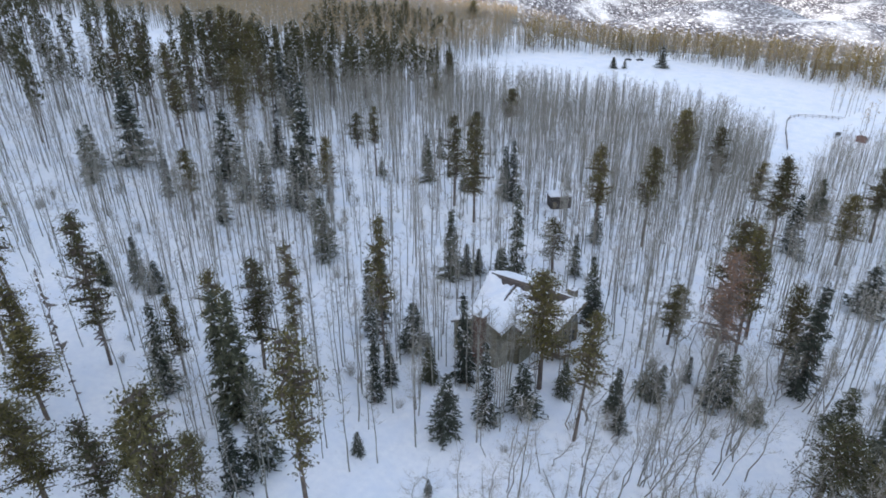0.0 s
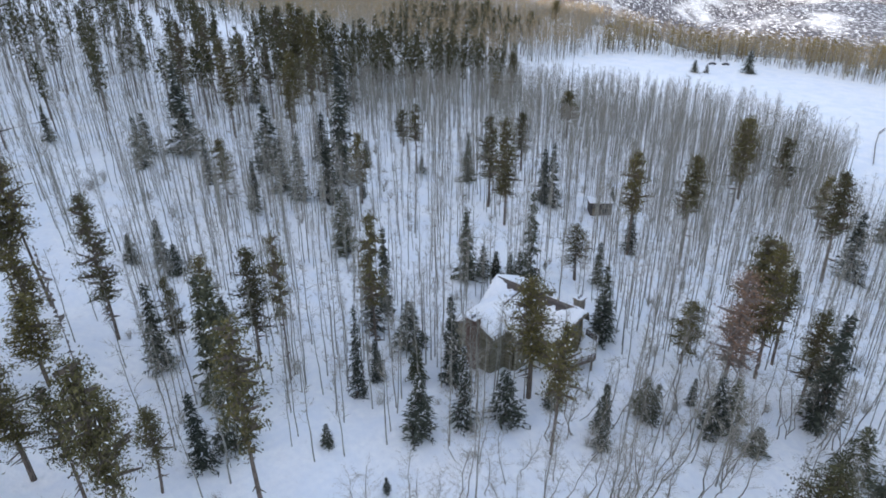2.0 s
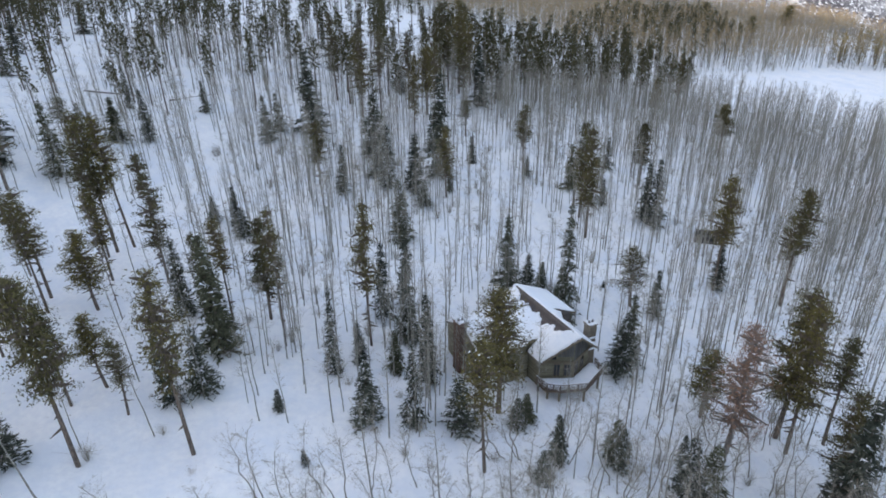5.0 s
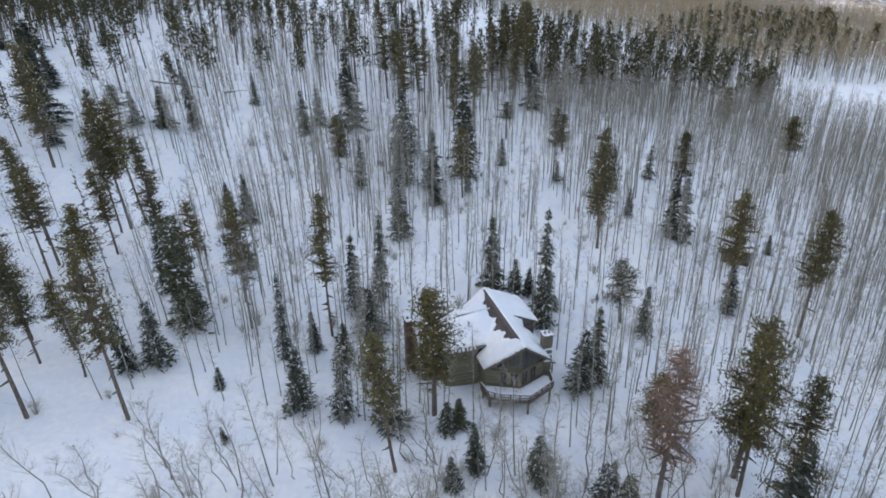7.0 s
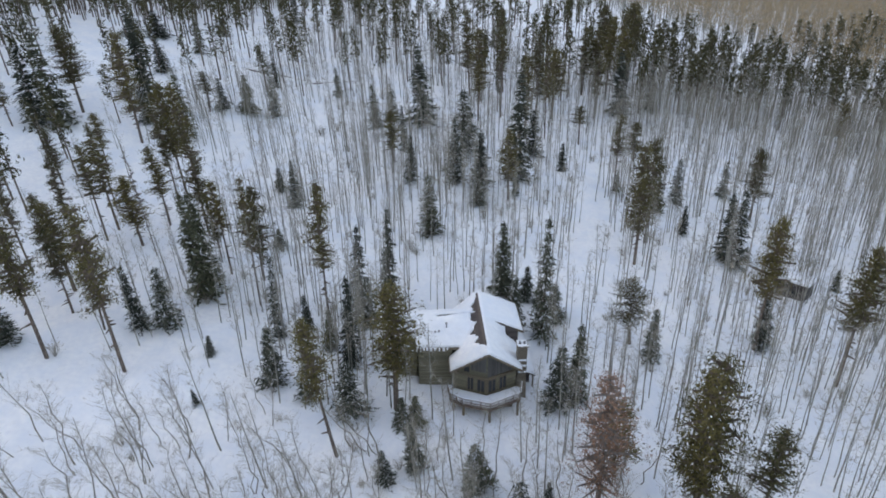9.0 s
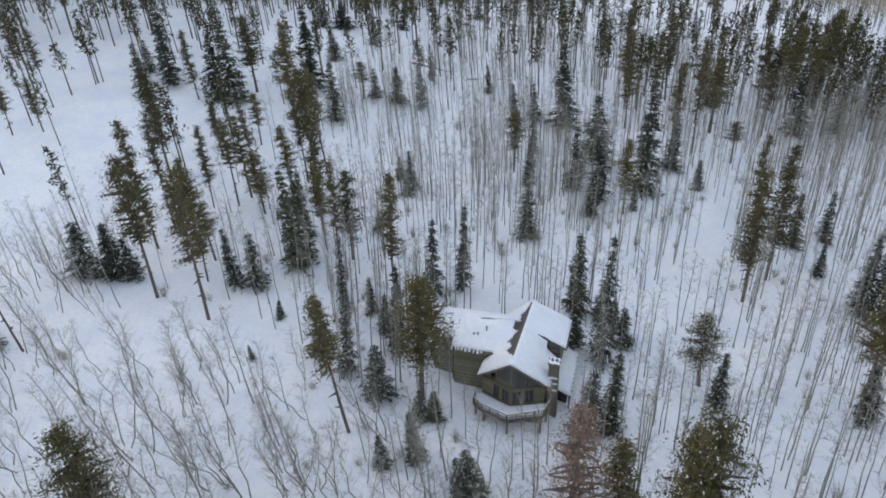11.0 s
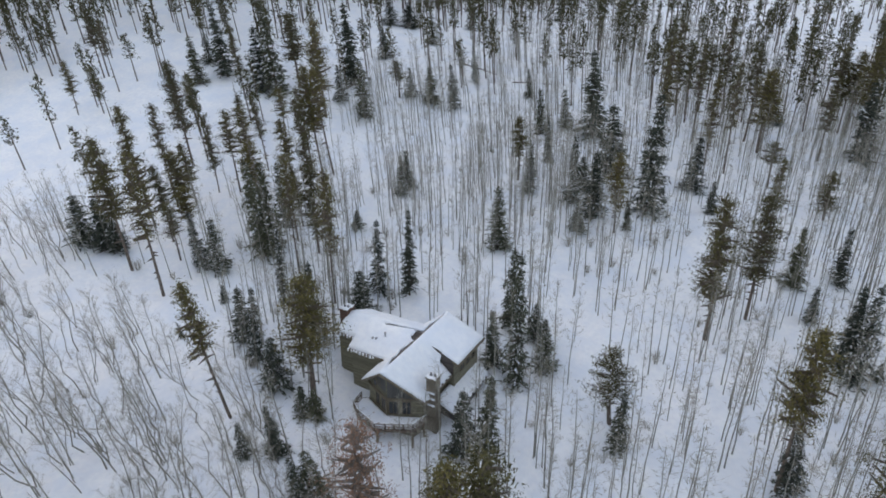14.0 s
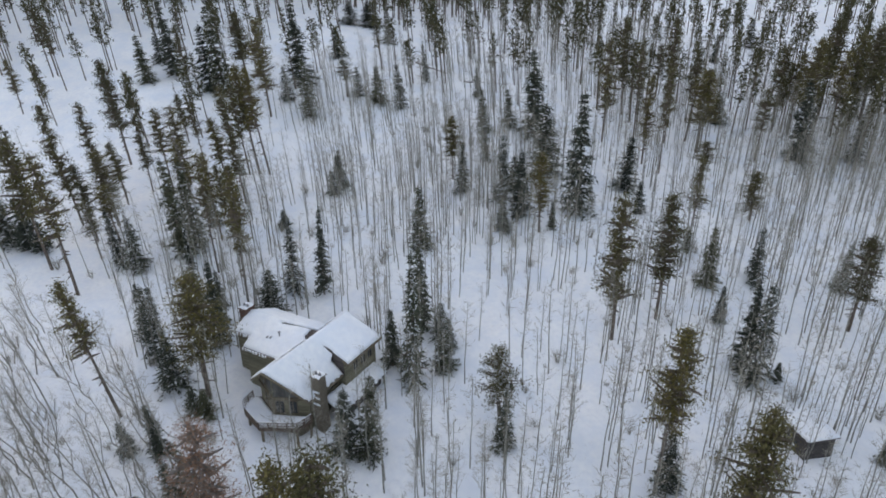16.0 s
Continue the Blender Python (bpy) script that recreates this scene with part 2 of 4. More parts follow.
def beam(bm, a, b, r, sides=6, r2=None):
    """A round log from a to b."""
    a, b = Vector(a), Vector(b)
    q = (b - a).to_track_quat("Z", "Y")
    rings = []
    for p, rad in ((a, r), (b, r if r2 is None else r2)):
        rings.append([bm.verts.new(p + q @ Vector((rad * math.cos(6.2832 * i / sides), rad * math.sin(6.2832 * i / sides), 0))) for i in range(sides)])
    for i in range(sides):
        bm.faces.new((rings[0][i], rings[0][(i + 1) % sides], rings[1][(i + 1) % sides], rings[1][i]))
    bm.faces.new(rings[0][::-1])
    bm.faces.new(rings[1])


def slab(bm, points, thick):
    """A plate: the polygon and its copy thick metres below."""
    top = [bm.verts.new(p) for p in points]
    low = [bm.verts.new((p[0], p[1], p[2] - thick)) for p in points]
    bm.faces.new(top)
    bm.faces.new(low[::-1])
    n = len(top)
    for i in range(n):
        bm.faces.new((top[i], low[i], low[(i + 1) % n], top[(i + 1) % n]))


def part(name, bm, mat, parent, label="", smooth=False):
    bmesh.ops.recalc_face_normals(bm, faces=bm.faces)
    me = bpy.data.meshes.new(name)
    bm.to_mesh(me)
    bm.free()
    me.materials.append(mat)
    if smooth:
        me.polygons.foreach_set("use_smooth", np.full(len(me.polygons), True))
    ob = new(name, me)
    ob.parent = parent
    return tagged(ob, label)


def snow_cap(parent, x0, x1, y0, y1, zfun, depth, name="snow", label="", step=0.18, keep=None, seed=0):
    """Settled snow with rounded edges on a roof or ledge; zfun gives the surface under it, keep trims its outline."""
    nx, ny = max(4, int((x1 - x0) / step)), max(4, int((y1 - y0) / step))
    X, Y = np.meshgrid(np.linspace(x0, x1, nx), np.linspace(y0, y1, ny), indexing="ij")
    base, edge = zfun(X, Y)
    wob = 0.5 + 0.5 * np.sin(X * 2.1 + 1.7 * np.sin(Y * 1.3 + seed)) * np.sin(Y * 1.7 + seed + X * 0.4)
    inside = edge > 0.06 * np.sin(X * 7 + seed) * np.sin(Y * 6.1)
    thick = depth * (0.8 + 0.3 * wob) * np.sqrt(np.clip(edge / 0.4, 0.03, 1))
    top = base + thick
    ids = -np.ones(X.shape, int)
    ids[inside] = np.arange(inside.sum())
    v = np.stack([X, Y, top], -1)[inside]
    cell = inside[:-1, :-1] & inside[1:, :-1] & inside[1:, 1:] & inside[:-1, 1:]
    spread = np.maximum.reduce([base[:-1, :-1], base[1:, :-1], base[1:, 1:], base[:-1, 1:]]) - np.minimum.reduce([base[:-1, :-1], base[1:, :-1], base[1:, 1:], base[:-1, 1:]])
    cell &= spread < 0.55
    f = np.stack([ids[:-1, :-1], ids[1:, :-1], ids[1:, 1:], ids[:-1, 1:]], -1)[cell]
    # skirt round the edge
    e = np.concatenate([f[:, [0, 1]], f[:, [1, 2]], f[:, [2, 3]], f[:, [3, 0]]])
    key = np.sort(e, 1)
    _, inv, cnt = np.unique(key, axis=0, return_inverse=True, return_counts=True)
    rim = e[cnt[inv.ravel()] == 1]
    b = np.stack([X, Y, base + 0.004], -1)[inside]
    low = len(v) + np.arange(len(v))
    skirt = np.stack([rim[:, 1], rim[:, 0], low[rim[:, 0]], low[rim[:, 1]]], -1)
    return tagged(mesh_object(name, np.concatenate([v, b]), np.concatenate([f, skirt]), [ROOF_SNOW], parent, smooth=True), label)


# ---- the house ----
house = new("house")
house.matrix_world = pose(66.6, 58.0, 0, 0, 0, 18.0)
tagged(house, "two-storey timber house with snow-covered gabled roofs and deck", "house")
RIDGE, EAVE_SLOPE, WING_RIDGE, WING_SLOPE, DORMER_SLOPE = 3.95, 0.88, 3.62, 0.45, 0.42


def z_main(u):
    return RIDGE - EAVE_SLOPE * np.abs(u)


def z_wing(v):
    return WING_RIDGE - WING_SLOPE * np.abs(v - 7.8)


def z_dormer(u):
    return RIDGE - DORMER_SLOPE * u


def roof_top(u, v):
    """Height of the roof and how far inside its outline a point lies."""
    front = v - (-3.1 + np.abs(u) * 0.51)
    main_in = np.minimum.reduce([u + 4.85, np.where(v > 6.4, 6.05, 5.05) - u, front, 14.2 - v])
    # the dormer's roof; snow has drifted against the upper part of its cheek
    rise = np.where(u < 3.5, np.clip((v - 6.4) / 1.1 + 0.6, 0, 1), (v > 6.4) * 1.0)
    zm = np.where(u > 0, z_main(u) + (z_dormer(u) - z_main(u)) * rise, z_main(u))
    wing_in = np.minimum.reduce([u + 12.7, -u, v - np.where(u < -9.4, 4.4, 2.7), 12.9 - v])
    zm2, zw2 = np.where(main_in > 0, zm, -9), np.where(wing_in > 0, z_wing(v), -9)
    edge = np.where(zm2 >= zw2, np.where((wing_in > 0.3) & (u < 0), np.maximum(main_in, wing_in), main_in), np.where((main_in > 0.3), np.maximum(wing_in, main_in), wing_in))
    edge = np.where(np.maximum(main_in, wing_in) < 0, -1, edge)
    edge = np.where((np.abs(v - 6.4) < 0.5) & (u > 3.5), np.minimum(edge, np.abs(v - 6.4) + 0.02), edge)
    # bare band under the ridge, and the slit along the wing's ridge
    band = 1.45 * np.clip((v + 1.4) / 3.5, 0, 1) * np.clip((13.9 - v) / 5.0, 0, 1) * (0.8 + 0.25 * np.sin(v * 1.9) + 0.12 * np.sin(v * 4.7 + 1))
    left = np.where((u < 0.02) & (v > -1.4), -u - band, 9.0)
    edge = np.where(u < 0.02, np.minimum(edge, left), edge)
    edge = np.where(u >= 0.02, np.minimum(edge, 0.02 + 0.9 * u), edge)
    slit = np.abs(v - 8.75 - 0.19 * u) - 0.30 * np.clip((u + 6.6) / 4, 0, 1)
    edge = np.where((u < -1.0) & (u > -6.6), np.minimum(edge, slit), edge)
    return np.maximum(zm2, zw2), edge


def wall_ring(bm, foot, bottom, top, step=0.5):
    """Outer walls along a footprint, each with 0.2 m of thickness at its head."""
    n = len(foot)
    for i in range(n):
        a, b = np.array(foot[i], float), np.array(foot[(i + 1) % n], float)
        k = max(1, int(np.linalg.norm(b - a) / step))
        inward = np.array([-(b - a)[1], (b - a)[0]]) / np.linalg.norm(b - a) * 0.2
        prev = None
        for j in range(k + 1):
            p = a + (b - a) * j / k
            z = top(p[0], p[1])
            row = [bm.verts.new((p[0], p[1], bottom)), bm.verts.new((p[0], p[1], z)), bm.verts.new((p[0] + inward[0], p[1] + inward[1], z)), bm.verts.new((p[0] + inward[0], p[1] + inward[1], bottom))]
            if prev:
                for q in range(3):
                    bm.faces.new((prev[q], row[q], row[q + 1], prev[q + 1]))
            prev = row


def under_roof(u, v):
    zm = float(z_dormer(u)) if (u > 0 and v > 6.45) else float(z_main(u))
    if u < -4.3:
        return float(z_wing(v)) - 0.3
    return zm - 0.3


bm = bmesh.new()
wall_ring(bm, [(-4.2, 0.3), (0, -1.75), (4.2, 0.3), (4.2, 6.4), (5.3, 6.5), (5.3, 13.5), (0, 13.5), (-4.2, 13.5)], -9.0, under_roof)
part("wall", bm, SIDING, house, "weathered olive-tan board siding")
bm = bmesh.new()
wall_ring(bm, [(-4.35, 3.3), (-4.35, 12.3), (-12.4, 12.3), (-12.4, 5.0), (-9.0, 5.0), (-9.0, 3.3)][::-1], -9.0, lambda u, v: float(z_wing(v)) - 0.3)
part("wall", bm, SIDING, house)


def roof_panel(points, label=""):
    b = bmesh.new()
    slab(b, points, 0.24)
    return part("roof", b, SHINGLE, house, label)


zl, zr = float(z_main(4.8)), float(z_main(5.0))
ze = float(z_dormer(6.0))
roof_panel([(0, -3.1, RIDGE), (0, 14.2, RIDGE), (-4.8, 14.2, zl), (-4.8, -0.65, zl)], "dark shingle roof")
roof_panel([(0.002, -3.1, RIDGE), (5.0, -0.55, zr), (5.0, 6.4, zr), (0.002, 6.4, RIDGE)])
roof_panel([(0.002, 6.4, RIDGE + 0.003), (6.0, 6.4, ze), (6.0, 14.2, ze), (0.002, 14.2, RIDGE + 0.003)])
roof_panel([(-12.7, 7.8, WING_RIDGE), (-0.25, 7.8, WING_RIDGE), (-2.4, 2.7, float(z_wing(2.7))), (-9.4, 2.7, float(z_wing(2.7))), (-9.4, 4.4, float(z_wing(4.4))), (-12.7, 4.4, float(z_wing(4.4)))])
roof_panel([(-12.7, 7.802, WING_RIDGE), (-12.7, 12.9, float(z_wing(12.9))), (-2.4, 12.9, float(z_wing(12.9))), (-0.25, 7.802, WING_RIDGE)])
bm = bmesh.new()
for v in (6.42, 6.5):
    bm.faces.new([bm.verts.new(q) for q in ((0.6, v, RIDGE - 0.45), (5.2, v, zr - 0.1), (5.2, v, float(z_dormer(5.2)) - 0.1))])
part("dormer_cheek", bm, SHINGLE, house)
snow_cap(house, -13.1, 6.4, -3.4, 14.5, roof_top, 0.34, "roof_snow", "thick settled snow", 0.15)
# fascia boards along the rakes and eaves
for a, b in (((0, -3.14, RIDGE - 0.12), (-4.82, -0.67, zl - 0.12)), ((0, -3.14, RIDGE - 0.12), (5.02, -0.57, zr - 0.12)), ((5.06, -0.55, zr - 0.12), (5.06, 6.4, zr - 0.12)),
             ((6.06, 6.4, ze - 0.12), (6.06, 14.2, ze - 0.12)), ((-4.86, -0.65, zl - 0.12), (-4.86, 2.6, zl - 0.12)), ((5.1, 6.36, float(z_dormer(5.1)) - 0.12), (6.0, 6.36, ze - 0.12)),
             ((-9.4, 2.64, float(z_wing(2.7)) - 0.1), (-2.4, 2.64, float(z_wing(2.7)) - 0.1)), ((-12.7, 4.34, float(z_wing(4.4)) - 0.1), (-9.46, 4.34, float(z_wing(4.4)) - 0.1)),
             ((-12.76, 4.4, float(z_wing(4.4)) - 0.12), (-12.76, 7.8, WING_RIDGE - 0.12))):
    bm = bmesh.new()
    d = (Vector(b) - Vector(a)).normalized()
    side = d.cross(Vector((0, 0, 1))).normalized() * 0.05
    up = Vector((0, 0, 0.15))
    vs = [bm.verts.new(Vector(p) + s * side + w * up) for p in (a, b) for s in (-1, 1) for w in (-1, 1)]
    for q in ((0, 1, 3, 2), (4, 6, 7, 5), (0, 4, 5, 1), (2, 3, 7, 6), (0, 2, 6, 4), (1, 5, 7, 3)):
        bm.faces.new([vs[i] for i in q])
    part("fascia", bm, TIMBER, house)


def window(a, b, z0, z1, z1b=None, out=(0, -1), bars=1):
    """A framed window between two points of a wall's foot line, with heads z1 and z1b; out is the way that the wall faces."""
    z1b = z1 if z1b is None else z1b
    o = Vector((out[0], out[1], 0)).normalized()
    A, B = Vector((a[0], a[1], 0)), Vector((b[0], b[1], 0))
    w = bmesh.new()
    corners = [A + Vector((0, 0, z0)), B + Vector((0, 0, z0)), B + Vector((0, 0, z1b)), A + Vector((0, 0, z1))]
    middle = sum(corners, Vector()) / 4
    rings = [[w.verts.new(middle + (c - middle) * k + o * e) for c in corners] for k, e in ((1.06, 0.0), (1.06, 0.1), (0.92, 0.1), (0.92, 0.0))]
    for r in range(3):
        for i in range(4):
            w.faces.new((rings[r][i], rings[r][(i + 1) % 4], rings[r + 1][(i + 1) % 4], rings[r + 1][i]))
    frame_ob = part("window", w, TIMBER, house)
    for i in range(1, bars + 1):
        f = i / (bars + 1)
        w = bmesh.new()
        beam(w, corners[0].lerp(corners[1], f) + o * 0.05, corners[3].lerp(corners[2], f) + o * 0.05, 0.06, 4)
        part("mullion", w, TIMBER, frame_ob)
    for i in range(bars + 1):
        f0, f1 = i / (bars + 1), (i + 1) / (bars + 1)
        p = bmesh.new()
        q = [corners[0].lerp(corners[1], f0), corners[0].lerp(corners[1], f1), corners[3].lerp(corners[2], f1), corners[3].lerp(corners[2], f0)]
        lo = [p.verts.new(c + o * 0.03) for c in q]
        hi = [p.verts.new(c + o * 0.045) for c in q]
        p.faces.new(lo[::-1]), p.faces.new(hi)
        for j in range(4):
            p.faces.new((lo[j], lo[(j + 1) % 4], hi[(j + 1) % 4], hi[j]))
        part("pane", p, GLASS, frame_ob, "dark reflecting glass")


def prow(side, f):
    """A point of the prow's front, f from the eave corner (0) to the middle (1)."""
    return (side * 4.2 * (1 - f), 0.3 - 2.05 * f)


def gable_panel(side, f0, f1, low):
    """A raised panel of grey upright boards under the roof's slope, with board laps."""
    A, B = Vector((*prow(side, f0), 0)), Vector((*prow(side, f1), 0))
    o = Vector((side * 0.44, -0.9, 0)).normalized()
    n = 12
    for i in range(n):
        g = bmesh.new()
        a, b = A.lerp(B, i / n), A.lerp(B, (i + 0.94) / n)
        lift = 0.05 + 0.02 * (i % 2)
        q = [Vector((a.x, a.y, low)), Vector((b.x, b.y, low)), Vector((b.x, b.y, float(z_main(b.x)) - 0.42)), Vector((a.x, a.y, float(z_main(a.x)) - 0.42))]
        if q[3].z < low + 0.05:
            q[3].z = low + 0.05
        inner, outer = [g.verts.new(c) for c in q], [g.verts.new(c + o * lift) for c in q]
        g.faces.new(outer)
        for j in range(4):
            g.faces.new((inner[j], inner[(j + 1) % 4], outer[(j + 1) % 4], outer[j]))
        part("gable_board", g, GABLE_BOARDS, house, "grey upright gable board")


# boarded gable above, a timber beam, glazed doors and windows below
gable_panel(1, 0.14, 0.98, -0.55)
gable_panel(-1, 0.52, 0.98, 0.15)
for side in (-1, 1):
    out = (side * 0.44, -0.9)
    if side < 0:
        window(prow(side, 0.30), prow(side, 0.48), -0.35, 0.65, None, out, 0)
        window(prow(side, 0.60), prow(side, 0.74), 0.5, 1.2, None, (out[0] * 1.1, out[1] * 1.1), 0)
    for f0, f1 in ((0.34, 0.58), (0.70, 0.95)) if side > 0 else ((0.42, 0.60), (0.72, 0.94)):
        a, b = prow(side, f0), prow(side, f1)
        window(a, b, -3.1, -1.05, None, out, 1)
    bm = bmesh.new()
    a, b = Vector((*prow(side, 0.0), -0.75)), Vector((*prow(side, 1.0), -0.75))
    o = Vector((*out, 0)) * 0.1
    beam(bm, a + o, b + o, 0.16, 6)
    part("beam", bm, TIMBER, house)
bm = bmesh.new()
beam(bm, (0, -1.85, -3.4), (0, -1.85, -0.6), 0.16, 6)
part("post", bm, TIMBER, house)
for v0, v1 in ((8.2, 9.3), (9.9, 10.9), (11.5, 12.5)):
    window((5.3, v0), (5.3, v1), -0.9, 0.55, None, (1, 0), 1)
for u0, u1 in ((-8.5, -7.2), (-6.6, -5.2)):
    window((u0, 3.3), (u1, 3.3), -1.2, 0.3, None, (0, -1), 1)
    window((u0, 3.3), (u1, 3.3), -3.6, -2.2, None, (0, -1), 1)
window((-11.8, 5.0), (-9.6, 5.0), -1.2, 0.9, None, (0, -1), 2)
window((-11.8, 5.0), (-9.6, 5.0), -3.8, -2.0, None, (0, -1), 2)
window((-12.4, 6.0), (-12.4, 5.2), -1.2, 0.8, None, (-1, 0), 0)
window((4.2, 6.0), (4.2, 3.4), -2.0, -1.0, None, (1, 0), 2)


def chimney(u, v, w, d, z0, z1, mat, label):
    b = bmesh.new()
    rs = random.Random(int(u * 10))
    box(b, u - w / 2 + 0.06, u + w / 2 - 0.06, v - d / 2 + 0.06, v + d / 2 - 0.06, z0, z1 - 0.01)
    stack = part("chimney", b, mat, house, label)
    z = z0
    while z < z1:
        g = 0.16 * max(0.0, 1 - (z - z0) / 5.5)
        h = rs.uniform(0.24, 0.36)
        j = rs.uniform(-0.025, 0.025)
        b = bmesh.new()
        box(b, u - w / 2 - g + j, u + w / 2 + g + j, v - d / 2 - g - j, v + d / 2 + g - j, z, min(z + h, z1), 0, 0.03)
        part("stone_course", b, mat, stack)
        z += h
    c = bmesh.new()
    box(c, u - w / 2 - 0.14, u + w / 2 + 0.14, v - d / 2 - 0.14, v + d / 2 + 0.14, z1, z1 + 0.14, 0, 0.03)
    part("cap", c, mat, stack)
    for du in (-0.3, 0.3):
        c = bmesh.new()
        beam(c, (u + du, v, z1 + 0.14), (u + du, v, z1 + 0.55), 0.14, 8)
        part("flue", c, STEEL, stack, "dark metal flue")
    cap = lambda X, Y: (np.full_like(X, z1 + 0.142), np.minimum.reduce([X - (u - w / 2 - 0.1), u + w / 2 + 0.1 - X, Y - (v - d / 2 - 0.1), v + d / 2 + 0.1 - Y, np.minimum(np.hypot(X - u + 0.3, Y - v), np.hypot(X - u - 0.3, Y - v)) - 0.17]))
    snow_cap(stack, u - w / 2 - 0.2, u + w / 2 + 0.2, v - d / 2 - 0.2, v + d / 2 + 0.2, cap, 0.26, "snow", "", 0.09, seed=u)


chimney(5.05, 1.45, 1.3, 1.35, -8.0, 2.4, STONE, "brown rubble stone chimney with snow on its shoulders")
chimney(-13.0, 7.6, 1.35, 1.7, -7.0, 4.25, RED_STONE, "red-brown brick chimney with snow cap")
for k, z in enumerate((0.4, -0.5, -1.5)):
    b = bmesh.new()
    box(b, 4.5, 5.65, 0.6, 0.8, z - 0.14, z + 0.12, 0, 0.05)
    part("snow", b, ROOF_SNOW, house)

# the deck round the prow
DECK = [(-4.3, 0.2), (-5.1, -0.4), (-4.8, -2.5), (-3.4, -3.6), (0.2, -4.9), (4.5, -2.7), (5.0, -0.4), (4.3, 0.2), (0, -1.7)]
bm = bmesh.new()
slab(bm, [(u, v, -3.4) for u, v in DECK], 0.28)
deck = part("deck", bm, DECK_WOOD, house, "snowy brown timber deck")


def inside_poly(X, Y, poly):
    """Signed distance to a polygon's edge, positive inside."""
    d, hit = np.full(X.shape, 1e9), np.zeros(X.shape, bool)
    n = len(poly)
    for i in range(n):
        (ax, ay), (bx, by) = poly[i], poly[(i + 1) % n]
        ex, ey = bx - ax, by - ay
        t = np.clip(((X - ax) * ex + (Y - ay) * ey) / (ex * ex + ey * ey), 0, 1)
        d = np.minimum(d, np.hypot(X - ax - t * ex, Y - ay - t * ey))
        if by != ay:
            hit ^= ((ay > Y) != (by > Y)) & (X < (bx - ax) * (Y - ay) / (by - ay) + ax)
    return np.where(hit, d, -d)


snow_cap(deck, -5.2, 5.2, -5.0, 0.4, lambda X, Y: (np.full_like(X, -3.4), inside_poly(X, Y, DECK) - 0.12), 0.30, "snow", "", 0.13)
for (a, b) in zip(DECK[1:6], DECK[2:7]):
    A, B = Vector((*a, 0)), Vector((*b, 0))
    n = max(1, round((B - A).length / 1.1))
    for i in range(n + 1):
        p = A.lerp(B, i / n)
        bm = bmesh.new()
        box(bm, p.x - 0.06, p.x + 0.06, p.y - 0.06, p.y + 0.06, -3.4, -2.38)
        part("post", bm, DECK_WOOD, deck)
    for z, r in ((-2.36, 0.075), (-2.85, 0.045), (-3.15, 0.045)):
        bm = bmesh.new()
        beam(bm, A + Vector((0, 0, z)), B + Vector((0, 0, z)), r, 6)
        part("rail", bm, DECK_WOOD, deck)
    for i in range(int((B - A).length / 0.18)):
        p = A.lerp(B, (i + 0.5) * 0.18 / (B - A).length)
        bm = bmesh.new()
        box(bm, p.x - 0.02, p.x + 0.02, p.y - 0.02, p.y + 0.02, -3.15, -2.4)
        part("baluster", bm, DECK_WOOD, deck)
    bm = bmesh.new()
    beam(bm, A + Vector((0, 0, -2.27)), B + Vector((0, 0, -2.27)), 0.06, 6)
    part("snow", bm, ROOF_SNOW, deck)
for u, v in DECK[1:7]:
    bm = bmesh.new()
    beam(bm, (u * 0.93, v * 0.9, -8.5), (u * 0.93, v * 0.9, -3.66), 0.17, 8)
    part("pillar", bm, TIMBER, deck)
bm = bmesh.new()
slab(bm, [(u * 0.80, v * 0.50 + 0.1, -3.72) for u, v in DECK[:-1]], 4.7)
part("foundation", bm, STONE, house, "brown stone foundation under the deck")

# low porch along the east side
porch_z = lambda X, Y: -2.3 - 0.45 * (X - 4.4)
bm = bmesh.new()
slab(bm, [(4.45, 2.8, -2.32), (7.4, 2.8, -3.65), (7.4, 13.2, -3.65), (4.45, 13.2, -2.32)], 0.22)
porch = part("porch", bm, SHINGLE, house, "low snow-covered porch roof")
snow_cap(porch, 4.4, 8.0, 2.6, 13.4, lambda X, Y: (porch_z(X, Y), np.minimum.reduce([X - 4.46, 7.5 - X, Y - 2.7, 13.3 - Y])), 0.42, "snow", "", 0.16, seed=3)
bm = bmesh.new()
wall_ring(bm, [(4.5, 4.0), (6.8, 4.0), (6.8, 12.4), (4.5, 12.4)], -9.0, lambda u, v: -2.3 - 0.45 * (u - 4.4) - 0.24)
part("wall", bm, DARK_BOARDS, house, "shaded dark board wall")
for v in (3.4, 6.5, 9.6, 12.6):
    bm = bmesh.new()
    beam(bm, (7.2, v, -9.0), (7.2, v, -3.78), 0.12, 6)
    part("post", bm, TIMBER, porch)
# lumps of snow hanging along the wing's eaves
rs_lump = random.Random(5)
for u0, u1, v in ((-12.6, -9.6, 4.3), (-9.3, -4.9, 2.6)):
    u = u0
    while u < u1:
        w = rs_lump.uniform(0.15, 0.35)
        bm = bmesh.new()
        box(bm, u, u + w, v - 0.14, v + 0.1, float(z_wing(v)) - rs_lump.uniform(0.12, 0.32), float(z_wing(v)) + 0.18, 0, 0.05)
        part("snow", bm, ROOF_SNOW, house)
        u += w + rs_lump.uniform(0.15, 0.4)
